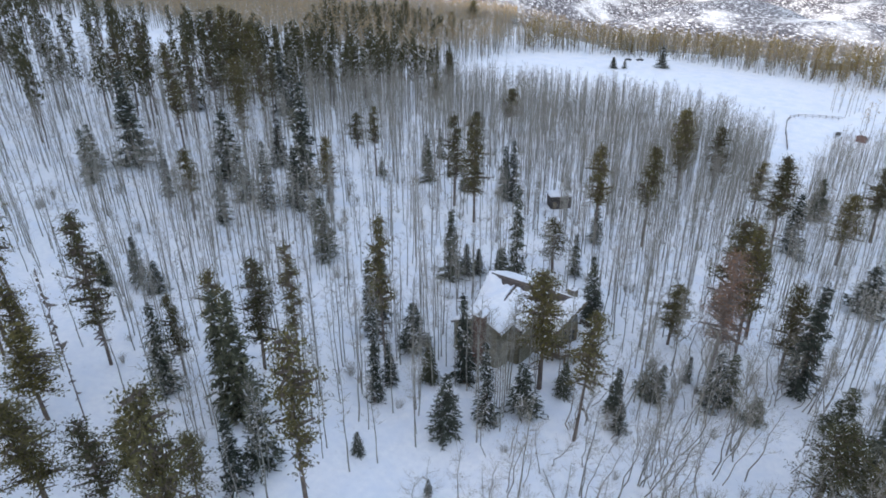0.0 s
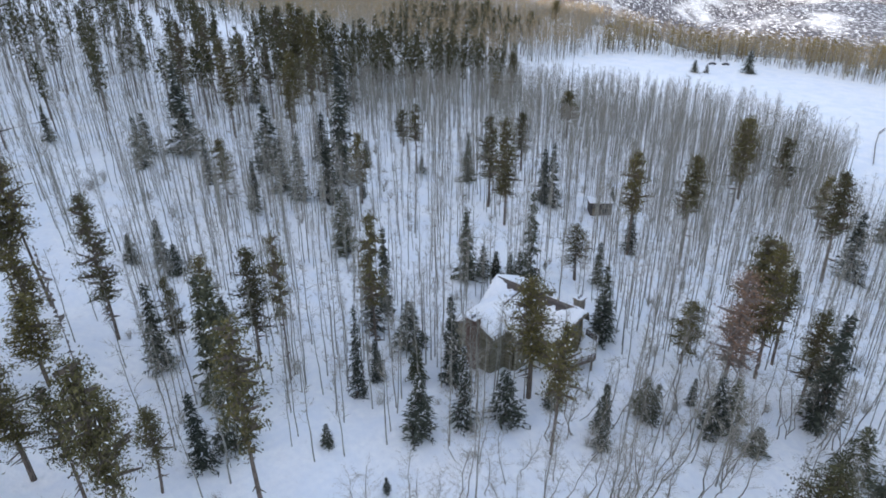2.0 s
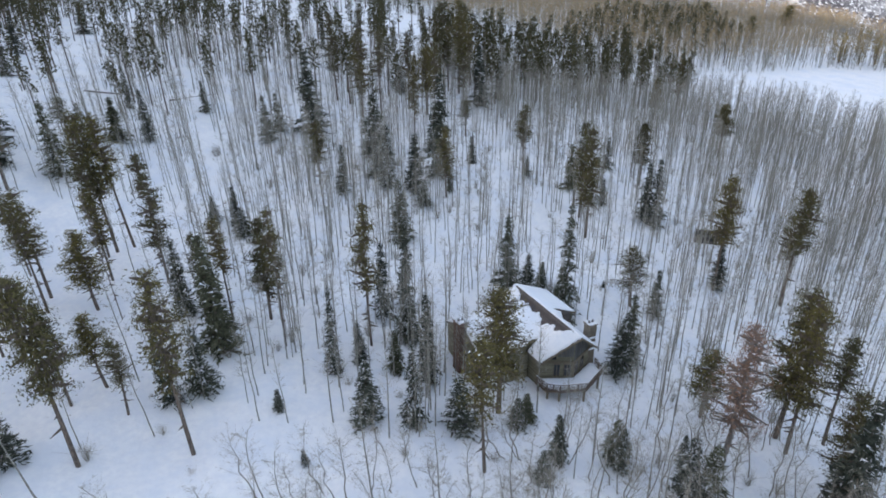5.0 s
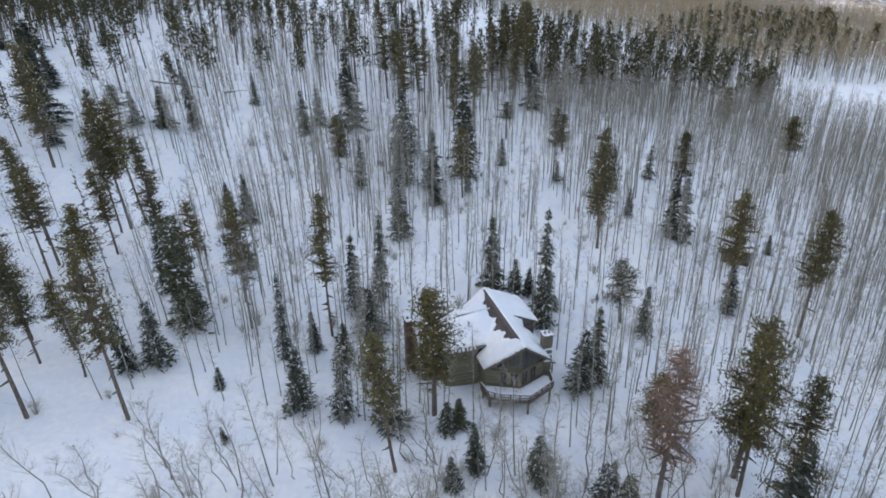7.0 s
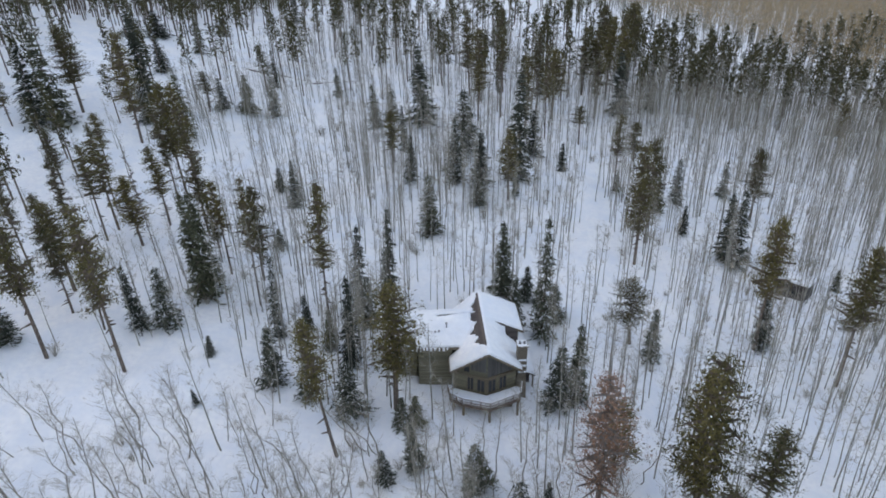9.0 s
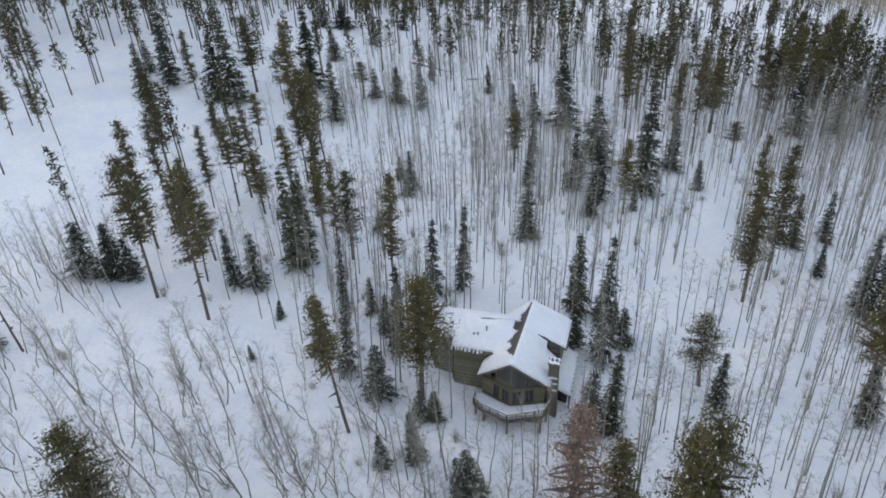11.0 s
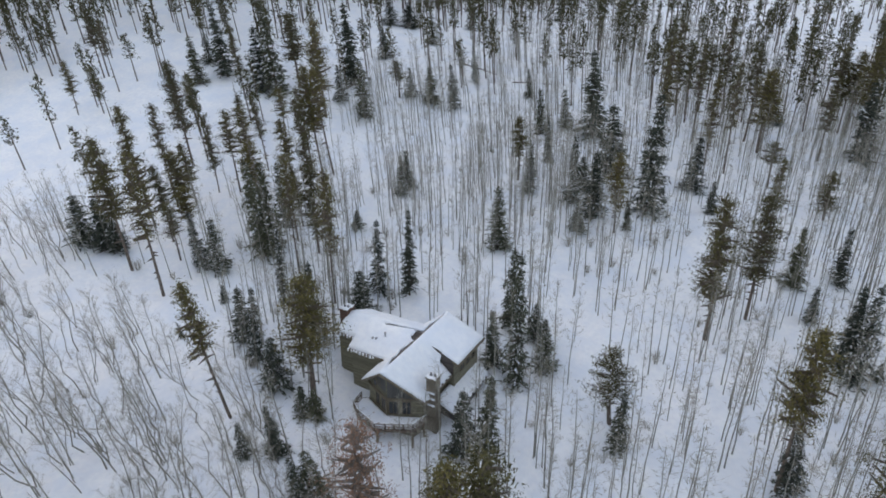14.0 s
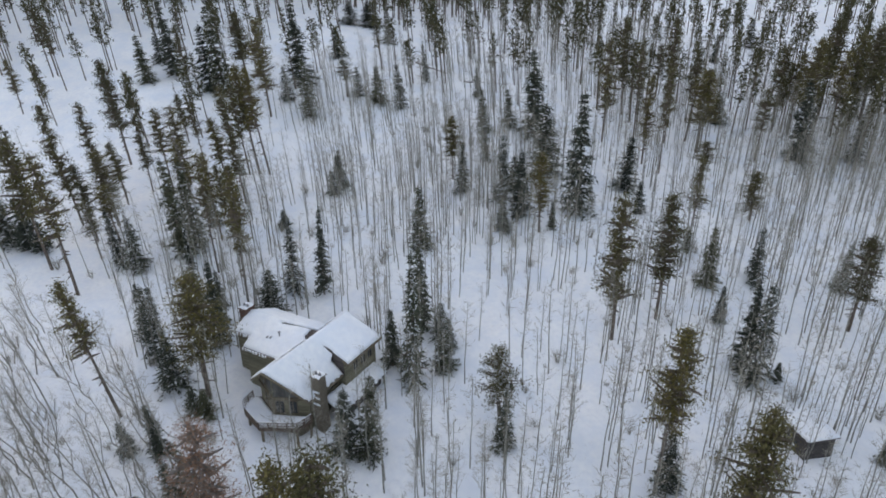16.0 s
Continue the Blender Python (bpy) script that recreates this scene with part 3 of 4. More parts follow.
# vents and a stack poking through the roof snow
for u, v in ((-6.6, 4.9), (-6.1, 5.0)):
    bm = bmesh.new()
    box(bm, u - 0.14, u + 0.14, v - 0.2, v + 0.2, float(z_wing(v)) + 0.05, float(z_wing(v)) + 0.42, 0, 0.03)
    part("vent", bm, STEEL, house)
bm = bmesh.new()
beam(bm, (-5.0, 5.6, 2.3), (-5.0, 5.6, 3.5), 0.1, 8)
beam(bm, (-5.0, 5.6, 3.5), (-5.0, 5.6, 3.62), 0.17, 8)
part("stove_pipe", bm, STEEL, house, "dull steel stove pipe")


# ---- outbuildings ----
def cabin(name, x, y, yaw, w, d, h, mat, label, category, gable=0.0):
    z = ground_at(x, y)
    root = new(name)
    root.matrix_world = pose(x, y, z, 0, 0, yaw)
    tagged(root, label, category)
    b = bmesh.new()
    box(b, -w / 2, w / 2, -d / 2, d / 2, -1.2, h)
    part("wall", b, mat, root)
    for s in (-1, 1):
        b = bmesh.new()
        slab(b, [(-w / 2 - 0.3, 0, h + gable + 0.16), (w / 2 + 0.3, 0, h + gable + 0.16), (w / 2 + 0.3, s * (d / 2 + 0.35), h + 0.12), (-w / 2 - 0.3, s * (d / 2 + 0.35), h + 0.12)][::s], 0.14)
        part("roof", b, SHINGLE, root)
    if gable:
        for s in (-1, 1):
            b = bmesh.new()
            for q in (0.0, 0.12):
                b.faces.new([b.verts.new((s * (w / 2 - q), k * d / 2, hh)) for k, hh in ((-1, h - 0.01), (1, h - 0.01), (0, h + gable))])
            part("gable", b, mat, root)
    snow_cap(root, -w / 2 - 0.5, w / 2 + 0.5, -d / 2 - 0.6, d / 2 + 0.6, lambda X, Y: (h + 0.165 + gable * (1 - np.abs(Y) / (d / 2 + 0.35)), np.minimum(w / 2 + 0.36 - np.abs(X), d / 2 + 0.42 - np.abs(Y))), 0.36, "roof_snow", "", 0.16, seed=x)
    b = bmesh.new()
    box(b, -w / 2 + 0.5, -w / 2 + 1.4, -d / 2 - 0.05, -d / 2, 0.1, min(2.0, h - 0.1))
    part("door", b, TIMBER, root)
    b = bmesh.new()
    box(b, 0.3, 1.2, -d / 2 - 0.04, -d / 2, 1.0, min(1.8, h - 0.2))
    part("window", b, GLASS, root)
    return root


cabin("shed", 114.6, 105.6, -31, 5.2, 4.0, 3.2, DARK_BOARDS, "small dark board shed with a snow-covered roof among aspens", "shed")
cabin("cabin", 199.0, 79.0, 20, 6.0, 4.5, 2.8, DARK_BOARDS, "small dark cabin with snowy roof between pines", "cabin", 1.2)
cabin("barn", 293.5, 106.5, 12, 5.6, 3.6, 2.2, RED_BOARDS, "long red barn with a snowy roof beside the paddock", "barn", 0.8)
cabin("farmhouse", 446.0, 190.0, -14, 26.0, 11.0, 4.5, TIMBER, "broad timber house with snowy roof at the wood's edge", "house", 2.2)

# ---- trees: parts of all kinds, in unit form ----
def sprigs(rs, centre, n, spread, size, unit, droop=0.0, flat=0.5, wide=0.17, along=(0, 0, 0)):
    """n small needle sprays (leaves of three corners) round a point of a unit tree whose crown radius and height are unit metres."""
    u = np.array((unit[0], unit[0], unit[1]))
    c = np.asarray(centre) * u + rs.normal(0, 1, (n, 3)) * np.asarray(spread)
    d = rs.normal(0, 1, (n, 3)) * (1, 1, flat) + along
    d[:, 2] -= droop
    d /= np.linalg.norm(d, axis=1)[:, None]
    w = np.cross(d, rs.normal(0, 1, (n, 3)) + (0, 0, 1.2))
    w /= np.linalg.norm(w, axis=1)[:, None] + 1e-6
    L = size * rs.uniform(0.6, 1.3, (n, 1))
    return np.stack([c - d * L * 0.5 + w * L * wide, c - d * L * 0.5 - w * L * wide, c + d * L * 0.6], 1) / u


def tube(points, radii, sides):
    """A tapered stem through points."""
    v, f = [], []
    for k, (p, r) in enumerate(zip(points, radii)):
        for i in range(sides):
            a = 6.2832 * i / sides
            v.append((p[0] + r * math.cos(a), p[1] + r * math.sin(a), p[2]))
        if k:
            o = (k - 1) * sides
            for i in range(sides):
                j = (i + 1) % sides
                f += [(o + i, o + j, o + sides + j), (o + i, o + sides + j, o + sides + i)]
    return np.array(v), np.array(f)


def sticks(segments):
    """Thin three-sided limbs: rows of start, end, start radius, end radius."""
    s = np.asarray(segments, float)
    a, b, ra, rb = s[:, 0:3], s[:, 3:6], s[:, 6:7], s[:, 7:8]
    d = b - a
    d /= np.linalg.norm(d, axis=1)[:, None] + 1e-9
    side = np.cross(d, np.where(np.abs(d[:, 2:3]) > 0.9, [[1.0, 0, 0]], [[0, 0, 1.0]]))
    side /= np.linalg.norm(side, axis=1)[:, None] + 1e-9
    up = np.cross(side, d)
    rows = []
    for p, r in ((a, ra), (b, rb)):
        for k in range(3):
            rows.append(p + r * (side * math.cos(2.0944 * k) + up * math.sin(2.0944 * k)))
    v = np.stack(rows, 1).reshape(-1, 3)
    o = 6 * np.arange(len(s))[:, None]
    f = np.concatenate([o + np.array(t) for t in ((0, 1, 4), (0, 4, 3), (1, 2, 5), (1, 5, 4), (2, 0, 3), (2, 3, 5))])
    return v, f


def join(*pieces):
    v, f, o = [], [], 0
    for pv, pf in pieces:
        v.append(pv), f.append(pf + o)
        o += len(pv)
    return np.concatenate(v), np.concatenate(f)


def leaves(tri):
    return tri.reshape(-1, 3), np.arange(len(tri) * 3).reshape(-1, 3)


def spruce_parts(seed, rows=30, per=8, low=0.03, unit=(1.8, 10.0), sharp=0.85):
    """Unit spruce, 1 high and about 1 in crown radius: trunk, crown and limbs."""
    rs = np.random.RandomState(seed)
    trunk = tube([(0, 0, -0.06), (0, 0, 0.4), (0, 0, 0.99)], [0.085, 0.05, 0.01], 6)
    tri, seg = [], []
    for i in range(rows):
        h = low + (0.985 - low) * (i + rs.uniform(-0.35, 0.35)) / rows
        reach = max(0.05, (1 - h) ** sharp * rs.uniform(0.74, 1.1))
        for k in range(per if h < 0.75 else per - 3):
            a = rs.uniform(0, 6.283)
            r = reach * rs.uniform(0.55, 1.12)
            if k % 3 == 0:
                seg.append((0, 0, h, r * math.cos(a) * 0.8, r * math.sin(a) * 0.8, h - 0.04 * r, 0.014, 0.004))
            for q in np.linspace(0.2, 1.0, 5):
                tri.append(sprigs(rs, (r * q * math.cos(a), r * q * math.sin(a), h - 0.055 * r * q * q), 3, (0.14, 0.14, 0.07), 0.44 * (0.65 + 0.5 * reach), unit, 0.45, 0.45, 0.17, (1.5 * math.cos(a), 1.5 * math.sin(a), 0)))
    tri.append(sprigs(rs, (0, 0, 0.975), 8, (0.04, 0.04, 0.18), 0.3, unit, -0.6, 0.6))
    return trunk, leaves(np.concatenate(tri)), sticks(seg)


def pine_parts(seed, bare=0.45, limbs=44, puff=16, size=0.42, unit=(2.3, 19.0), spread=0.30, wide=0.13):
    """Unit lodgepole pine: a long bare stem and a ragged crown of needle clumps."""
    rs = np.random.RandomState(seed)
    bend = rs.uniform(-0.35, 0.35, 2)
    stem = lambda h: (bend[0] * h * (1 - h), bend[1] * h * (1 - h), h)
    hs = np.linspace(-0.05, 0.985, 7)
    trunk = tube([stem(h) for h in hs], [0.085 * (1 - 0.86 * max(h, 0)) for h in hs], 7)
    tri, seg = [], []
    for i in range(limbs):
        f = (i + rs.uniform(0, 1)) / limbs
        h = bare + (0.985 - bare) * f
        reach = rs.uniform(0.45, 1.08) * (0.20 + 0.82 * math.sin(min(1.0, max(0.05, 1.05 - f)) * 1.9) ** 0.8) * (0.82 + 0.25 * math.sin(i * 0.33 + seed))
        a = rs.uniform(0, 6.283)
        s = stem(h)
        e = (s[0] + reach * math.cos(a), s[1] + reach * math.sin(a), h + reach * 0.05 * rs.uniform(-0.8, 1.3))
        seg.append((*s, *[s[j] + (e[j] - s[j]) * 0.85 for j in range(3)], 0.016, 0.005))
        for q in (0.3, 0.65, 1.0) if reach > 0.5 else (0.35, 0.95):
            p = [s[j] + (e[j] - s[j]) * q for j in range(3)]
            tri.append(sprigs(rs, p, puff, (spread, spread, spread * 0.9), size, unit, -0.15, 0.8, wide))
    for i in range(9):
        h, a, r = rs.uniform(0.15, bare), rs.uniform(0, 6.28), rs.uniform(0.15, 0.5)
        s = stem(h)
        seg.append((*s, s[0] + r * math.cos(a), s[1] + r * math.sin(a), h - 0.01, 0.011, 0.003))
    tri.append(sprigs(rs, stem(0.985), puff, (0.12, 0.12, 0.3), size, unit, -0.5, 0.6, wide))
    return trunk, leaves(np.concatenate(tri)), sticks(seg)


def make_tree(name, parts, bark, needles, label, category, snow, seed, needle_scale=1.0):
    """A tree of trunk, limbs and crown in unit form, parked out of use under the ground until copied."""
    root = new(name)
    tagged(root, label, category)
    (tv, tf), (cv, cf), (sv, sf) = parts
    mesh_object("trunk", *join((tv, tf), (sv, sf)), [bark], root)
    rs = np.random.RandomState(seed)
    if len(cf):
        mesh_object("crown", cv, cf, [needles, ROOF_SNOW], root, (rs.uniform(0, 1, len(cf)) < snow).astype(int))
    return root


KINDS = {}
used = {}


def creep(x, y):
    """How far trees on the open western slope lean with the creeping snow, by height."""
    k = 0.09 / (1 + math.exp((x - 22 - 0.1 * (y - 60)) / 5)) if 34 < y < 190 else 0.0
    if y < 47 + 0.1 * (x - 40):
        k = 0.15 / (1 + math.exp((x - 74) / 8))
    return -0.41 * k, -0.91 * k


def plant(kind, x, y, h, r, group=""):
    """The next sort of that kind of tree at (x, y): h metres high, r metres in crown radius."""
    sorts = KINDS[kind]
    k = used.get(kind, 0)
    used[kind] = k + 1
    rs = random.Random(int(x * 71 + y * 37))
    away = creep(x, y)
    tip = Vector((away[0] + rs.gauss(0, 0.018), away[1] + rs.gauss(0, 0.018), 1)).to_track_quat("Z", "Y").to_matrix().to_4x4()
    m = pose(x, y, ground_at(x, y) - 0.15) @ tip @ Matrix.Rotation(rs.uniform(0, 6.283), 4, "Z") @ Matrix.Diagonal((r, r, h, 1))
    first = sorts[k % len(sorts)]
    if k < len(sorts):
        first.matrix_world = m
        return first
    s = first.scale
    return copy_thing(first, m @ Matrix.Diagonal((1 / s.x, 1 / s.y, 1 / s.z, 1)))


PINES = [pine_parts(10 + i, b, l, 18, z * 0.64, (2.3, 19.0), 0.30, 0.24) for i, (b, l, z) in enumerate(((0.40, 72, 0.46), (0.46, 60, 0.45), (0.33, 82, 0.46), (0.52, 52, 0.44), (0.27, 86, 0.44), (0.44, 58, 0.42)))]
SPRUCES = [spruce_parts(30 + i, rr, pp, 0.03, (1.8, 10.0), sh) for i, (rr, pp, sh) in enumerate(((25, 9, 0.9), (21, 10, 0.75), (28, 8, 1.0), (23, 9, 0.85)))]
KINDS["pine"] = [make_tree("pine_tree", p, PINE_BARK, PINE_NEEDLES, "tall lodgepole pine with bare stem and olive-green crown in snow", "pine tree", 0.035, i) for i, p in enumerate(PINES)]
KINDS["spruce"] = [make_tree("spruce_tree", p, PINE_BARK, SPRUCE_NEEDLES, "dark green conical spruce dusted with snow, standing in snow", "spruce tree", s, i) for i, (p, s) in enumerate(zip(SPRUCES, (0.09, 0.17, 0.05, 0.11)))]
BROAD = [pine_parts(80 + i, b, 104, 25, 0.30, (3.8, 18.0), 0.40, 0.24) for i, b in enumerate((0.36, 0.44, 0.30))]
KINDS["broad"] = [make_tree("pine_tree", p, PINE_BARK, PINE_NEEDLES, "broad full-crowned pine with olive-green needles in snow", "pine tree", 0.03, 20 + i) for i, p in enumerate(BROAD)]
KINDS["dead"] = [make_tree("dead_pine_tree", pine_parts(51, 0.32, 110, 20, 0.24, (3.4, 21.0), 0.42, 0.18), GREY_WOOD, DEAD_NEEDLES, "dead pine with thin rust-brown needles in snow", "pine tree", 0.03, 7)]
KINDS["snowy"] = [make_tree("snow_laden_pine_tree", pine_parts(61, 0.34, 84, 30, 0.26, (3.8, 11.0), 0.34, 0.24), PINE_BARK, PINE_NEEDLES, "broad pine with snow lying on its crown", "pine tree", 0.22, 8)]
SNAG = pine_parts(71, 0.45, 30, 3, 0.34)
KINDS["snag"] = [make_tree("bare_pine_tree", SNAG, GREY_WOOD, PINE_NEEDLES, "leaning, nearly bare grey pine in snow", "pine tree", 0.1, 9)]


def pine(x, y, h, r):
    plant("broad" if r > 2.75 else "pine", x, y, h, r * 1.24)


def spruce(x, y, h, r):
    plant("spruce", x, y, h, r * 1.38)


def dead_pine(x, y, h, r):
    plant("dead", x, y, h, r)


def snowy_pine(x, y, h, r):
    plant("snowy", x, y, h, r * 1.2)


def snag(x, y, h, r):
    plant("snag", x, y, h, r)


pine(-71.7, 61.2, 14.4, 1.7)
pine(-85.8, 73.5, 20.3, 2.0)
pine(-67.4, 66.4, 13.0, 1.7)
pine(-75.8, 73.8, 19.5, 1.7)
pine(-8.3, 55.6, 25.0, 2.2)
pine(-12.7, 62.4, 22.4, 1.9)
pine(-27.1, 72.6, 25.0, 2.8)
pine(-10.3, 65.5, 14.0, 1.8)
pine(-40.0, 80.7, 15.3, 1.9)
pine(-12.1, 71.6, 17.8, 1.5)
pine(-7.7, 74.6, 19.3, 2.2)
spruce(-63.7, 92.1, 13.4, 2.9)
spruce(-72.5, 100.0, 8.9, 2.2)
spruce(-63.4, 100.6, 20.1, 3.3)
snag(-29.3, 87.9, 15.4, 0.9)
pine(-52.0, 99.8, 18.1, 1.9)
spruce(-49.1, 104.3, 17.9, 3.4)
spruce(-44.8, 106.3, 23.8, 3.6)
pine(-4.0, 91.0, 20.7, 2.1)
pine(-3.2, 93.0, 25.0, 2.8)
pine(-26.5, 109.8, 25.0, 3.2)
pine(-45.1, 113.6, 19.9, 3.6)
spruce(-30.1, 117.6, 9.9, 2.0)
spruce(-35.6, 126.4, 23.0, 3.8)
spruce(-20.1, 118.0, 15.5, 2.7)
pine(-25.2, 96.6, 12.8, 1.9)
pine(-14.0, 85.0, 17.8, 1.6)
pine(-28.8, 87.7, 12.2, 1.7)
spruce(17.5, 68.3, 17.9, 2.5)
pine(18.8, 72.8, 18.0, 1.9)
pine(24.2, 73.9, 17.2, 2.5)
spruce(-10.7, 43.0, 10.5, 3.0)
spruce(-5.1, 45.6, 10.9, 2.7)
spruce(-2.0, 46.6, 8.6, 2.1)
pine(5.3, 46.0, 24.7, 2.9)
pine(17.7, 46.8, 25.0, 2.7)
pine(1.6, 55.4, 16.0, 1.9)
spruce(13.4, 55.8, 11.1, 1.6)
spruce(41.7, 74.7, 13.3, 1.6)
spruce(45.6, 78.1, 15.5, 1.6)
spruce(46.5, 99.2, 12.7, 2.4)
spruce(35.7, 120.6, 10.9, 1.7)
spruce(20.0, 153.0, 10.4, 1.9)
spruce(0.5, 160.9, 8.5, 1.5)
spruce(-48.3, 168.0, 12.2, 2.3)
spruce(-45.5, 145.4, 9.6, 2.8)
pine(-22.9, 132.2, 10.1, 2.6)
spruce(-20.2, 134.6, 8.7, 1.9)
spruce(-14.2, 136.9, 10.3, 2.7)
spruce(-8.4, 139.8, 12.2, 1.9)
spruce(-68.9, 175.4, 8.9, 4.1)
spruce(-74.9, 171.0, 8.1, 3.5)
spruce(-57.8, 195.8, 10.7, 2.5)
spruce(-16.5, 156.4, 11.3, 1.4)
spruce(15.6, 103.3, 8.8, 1.5)
spruce(17.4, 99.6, 5.8, 1.5)
spruce(28.1, 153.5, 21.8, 4.0)
spruce(43.4, 138.5, 16.9, 4.0)
spruce(58.1, 131.3, 25.0, 3.6)
spruce(45.8, 122.4, 15.4, 2.0)
spruce(51.7, 121.8, 13.9, 2.7)
spruce(59.5, 121.9, 6.3, 1.0)
spruce(59.2, 147.5, 11.6, 2.7)
pine(41.5, 163.8, 25.0, 2.6)
pine(46.8, 169.5, 25.0, 2.1)
pine(55.3, 160.2, 20.8, 2.0)
pine(61.0, 158.2, 25.0, 1.9)
pine(43.0, 192.3, 25.0, 2.5)
pine(55.6, 179.2, 22.2, 2.7)
pine(34.4, 182.8, 25.0, 2.6)
spruce(54.8, 195.9, 8.5, 2.7)
spruce(29.1, 244.2, 9.4, 1.9)
spruce(27.6, 272.8, 10.8, 2.2)
pine(69.9, 160.9, 10.0, 2.6)
pine(84.5, 153.6, 10.9, 2.7)
pine(72.4, 181.7, 17.2, 2.4)
pine(66.9, 202.9, 21.3, 3.1)
pine(71.1, 202.4, 21.0, 2.6)
pine(74.5, 201.2, 25.0, 3.3)
pine(71.0, 222.9, 25.0, 3.3)
pine(79.4, 208.3, 21.9, 2.6)
pine(79.3, 218.1, 24.2, 3.4)
pine(79.8, 227.9, 25.0, 3.8)
pine(80.6, 238.8, 25.0, 3.3)
spruce(88.1, 200.5, 12.9, 2.3)
pine(87.7, 114.1, 21.5, 2.7)
pine(85.9, 104.4, 23.5, 3.0)
spruce(81.0, 135.5, 5.1, 1.0)
spruce(89.3, 126.7, 11.9, 2.1)
spruce(94.2, 134.7, 11.1, 1.7)
spruce(95.3, 120.1, 6.9, 1.3)
spruce(104.8, 112.1, 15.9, 2.2)
spruce(107.2, 114.5, 3.3, 0.9)
pine(110.3, 133.4, 16.7, 2.8)
pine(105.3, 85.7, 22.6, 2.8)
spruce(106.2, 86.1, 9.3, 1.8)
pine(166.5, 106.0, 23.5, 3.0)
snowy_pine(85.6, 79.3, 11.4, 3.2)
spruce(88.7, 76.4, 8.9, 1.5)
spruce(72.2, 75.6, 20.8, 1.8)
spruce(67.7, 75.3, 9.6, 1.6)
spruce(76.4, 60.9, 10.0, 2.1)
spruce(78.5, 62.9, 12.1, 1.9)
spruce(45.1, 68.4, 8.2, 2.3)
pine(55.7, 52.4, 18.8, 3.8)
spruce(46.7, 58.3, 14.6, 1.8)
spruce(38.4, 51.2, 9.6, 2.0)
pine(51.7, 42.0, 21.3, 2.3)
spruce(57.4, 49.5, 4.8, 1.3)
spruce(58.6, 40.5, 5.3, 1.1)
spruce(61.2, 43.7, 8.0, 1.4)
spruce(68.8, 42.1, 7.2, 1.3)
pine(84.4, 51.1, 11.7, 2.6)
spruce(122.7, 110.2, 4.7, 1.1)
spruce(21.5, 84.9, 3.7, 1.2)
spruce(11.2, 105.1, 5.5, 1.4)
pine(26.8, 67.9, 21.6, 1.7)
pine(39.4, 67.1, 23.1, 2.0)
spruce(17.5, 146.1, 11.9, 2.1)
spruce(67.8, 139.4, 7.6, 1.6)
pine(147.0, 159.7, 16.2, 3.8)
spruce(105.3, 143.5, 9.3, 1.5)
pine(142.1, 195.8, 13.6, 3.0)
pine(155.5, 205.8, 19.1, 3.1)
pine(116.6, 81.1, 23.2, 3.1)
spruce(63.9, 83.7, 14.1, 2.3)
spruce(67.9, 84.5, 6.4, 1.5)
spruce(70.4, 84.1, 5.2, 1.3)
spruce(73.2, 80.6, 6.7, 1.7)
spruce(82.6, 84.8, 1.5, 0.4)
spruce(30.7, 44.4, 2.7, 0.5)
spruce(27.0, 53.4, 3.6, 0.9)
spruce(44.1, 50.3, 12.7, 1.5)
spruce(42.5, 60.8, 6.9, 1.5)
spruce(33.8, 60.8, 14.4, 1.2)
spruce(37.8, 63.2, 6.7, 1.2)
spruce(50.1, 49.8, 8.0, 2.1)
spruce(59.0, 50.6, 4.6, 1.4)
spruce(68.9, 43.9, 6.7, 1.8)
spruce(77.4, 42.8, 5.0, 0.9)
spruce(77.6, 36.6, 9.5, 2.0)
pine(94.6, 36.9, 16.4, 2.8)
spruce(18.3, 65.6, 19.3, 2.7)
spruce(11.5, 74.6, 14.2, 1.9)
pine(8.7, 53.7, 12.0, 1.7)
pine(-1.3, 75.9, 14.2, 2.7)
snag(2.2, 74.8, 21.6, 1.1)
pine(-0.7, 94.4, 25.0, 2.5)
pine(7.1, 84.0, 23.0, 2.3)
pine(-8.9, 79.0, 18.4, 2.6)
spruce(-55.8, 245.8, 11.5, 3.1)
pine(-1.6, 84.3, 16.3, 2.1)
pine(-3.2, 61.0, 15.9, 3.1)
pine(5.0, 58.5, 12.1, 2.3)
spruce(17.1, 57.4, 10.6, 2.0)
pine(14.5, 76.6, 13.5, 1.5)
spruce(92.3, 32.9, 18.8, 2.9)
spruce(75.0, 37.2, 10.0, 2.1)
spruce(77.3, 32.1, 4.9, 1.8)
pine(100.0, 45.8, 17.5, 2.5)
pine(141.1, 63.6, 25.0, 3.3)
pine(168.5, 83.3, 15.5, 2.8)
spruce(150.7, 63.7, 15.9, 3.0)
pine(155.0, 98.9, 25.0, 3.2)
pine(171.9, 109.9, 21.9, 4.0)
pine(173.7, 99.5, 19.8, 3.9)
spruce(183.9, 73.3, 12.5, 3.7)
pine(156.4, 54.9, 17.7, 4.0)
pine(182.6, 57.7, 20.2, 4.5)
spruce(135.1, 40.0, 10.8, 4.0)
spruce(103.7, 22.6, 13.3, 2.6)
spruce(86.5, 24.4, 8.7, 2.4)
spruce(79.6, 17.3, 14.0, 2.8)
pine(68.8, 19.3, 13.0, 3.7)
pine(71.5, 14.7, 11.0, 2.6)
spruce(333.3, 235.7, 12.7, 4.0)
spruce(302.9, 245.9, 6.9, 2.6)
spruce(309.3, 243.1, 5.0, 1.6)
pine(341.0, 419.4, 21.8, 5.8)
pine(293.6, 385.2, 17.5, 4.0)
pine(291.7, 442.3, 20.6, 6.6)
spruce(79.1, 188.6, 19.4, 3.5)
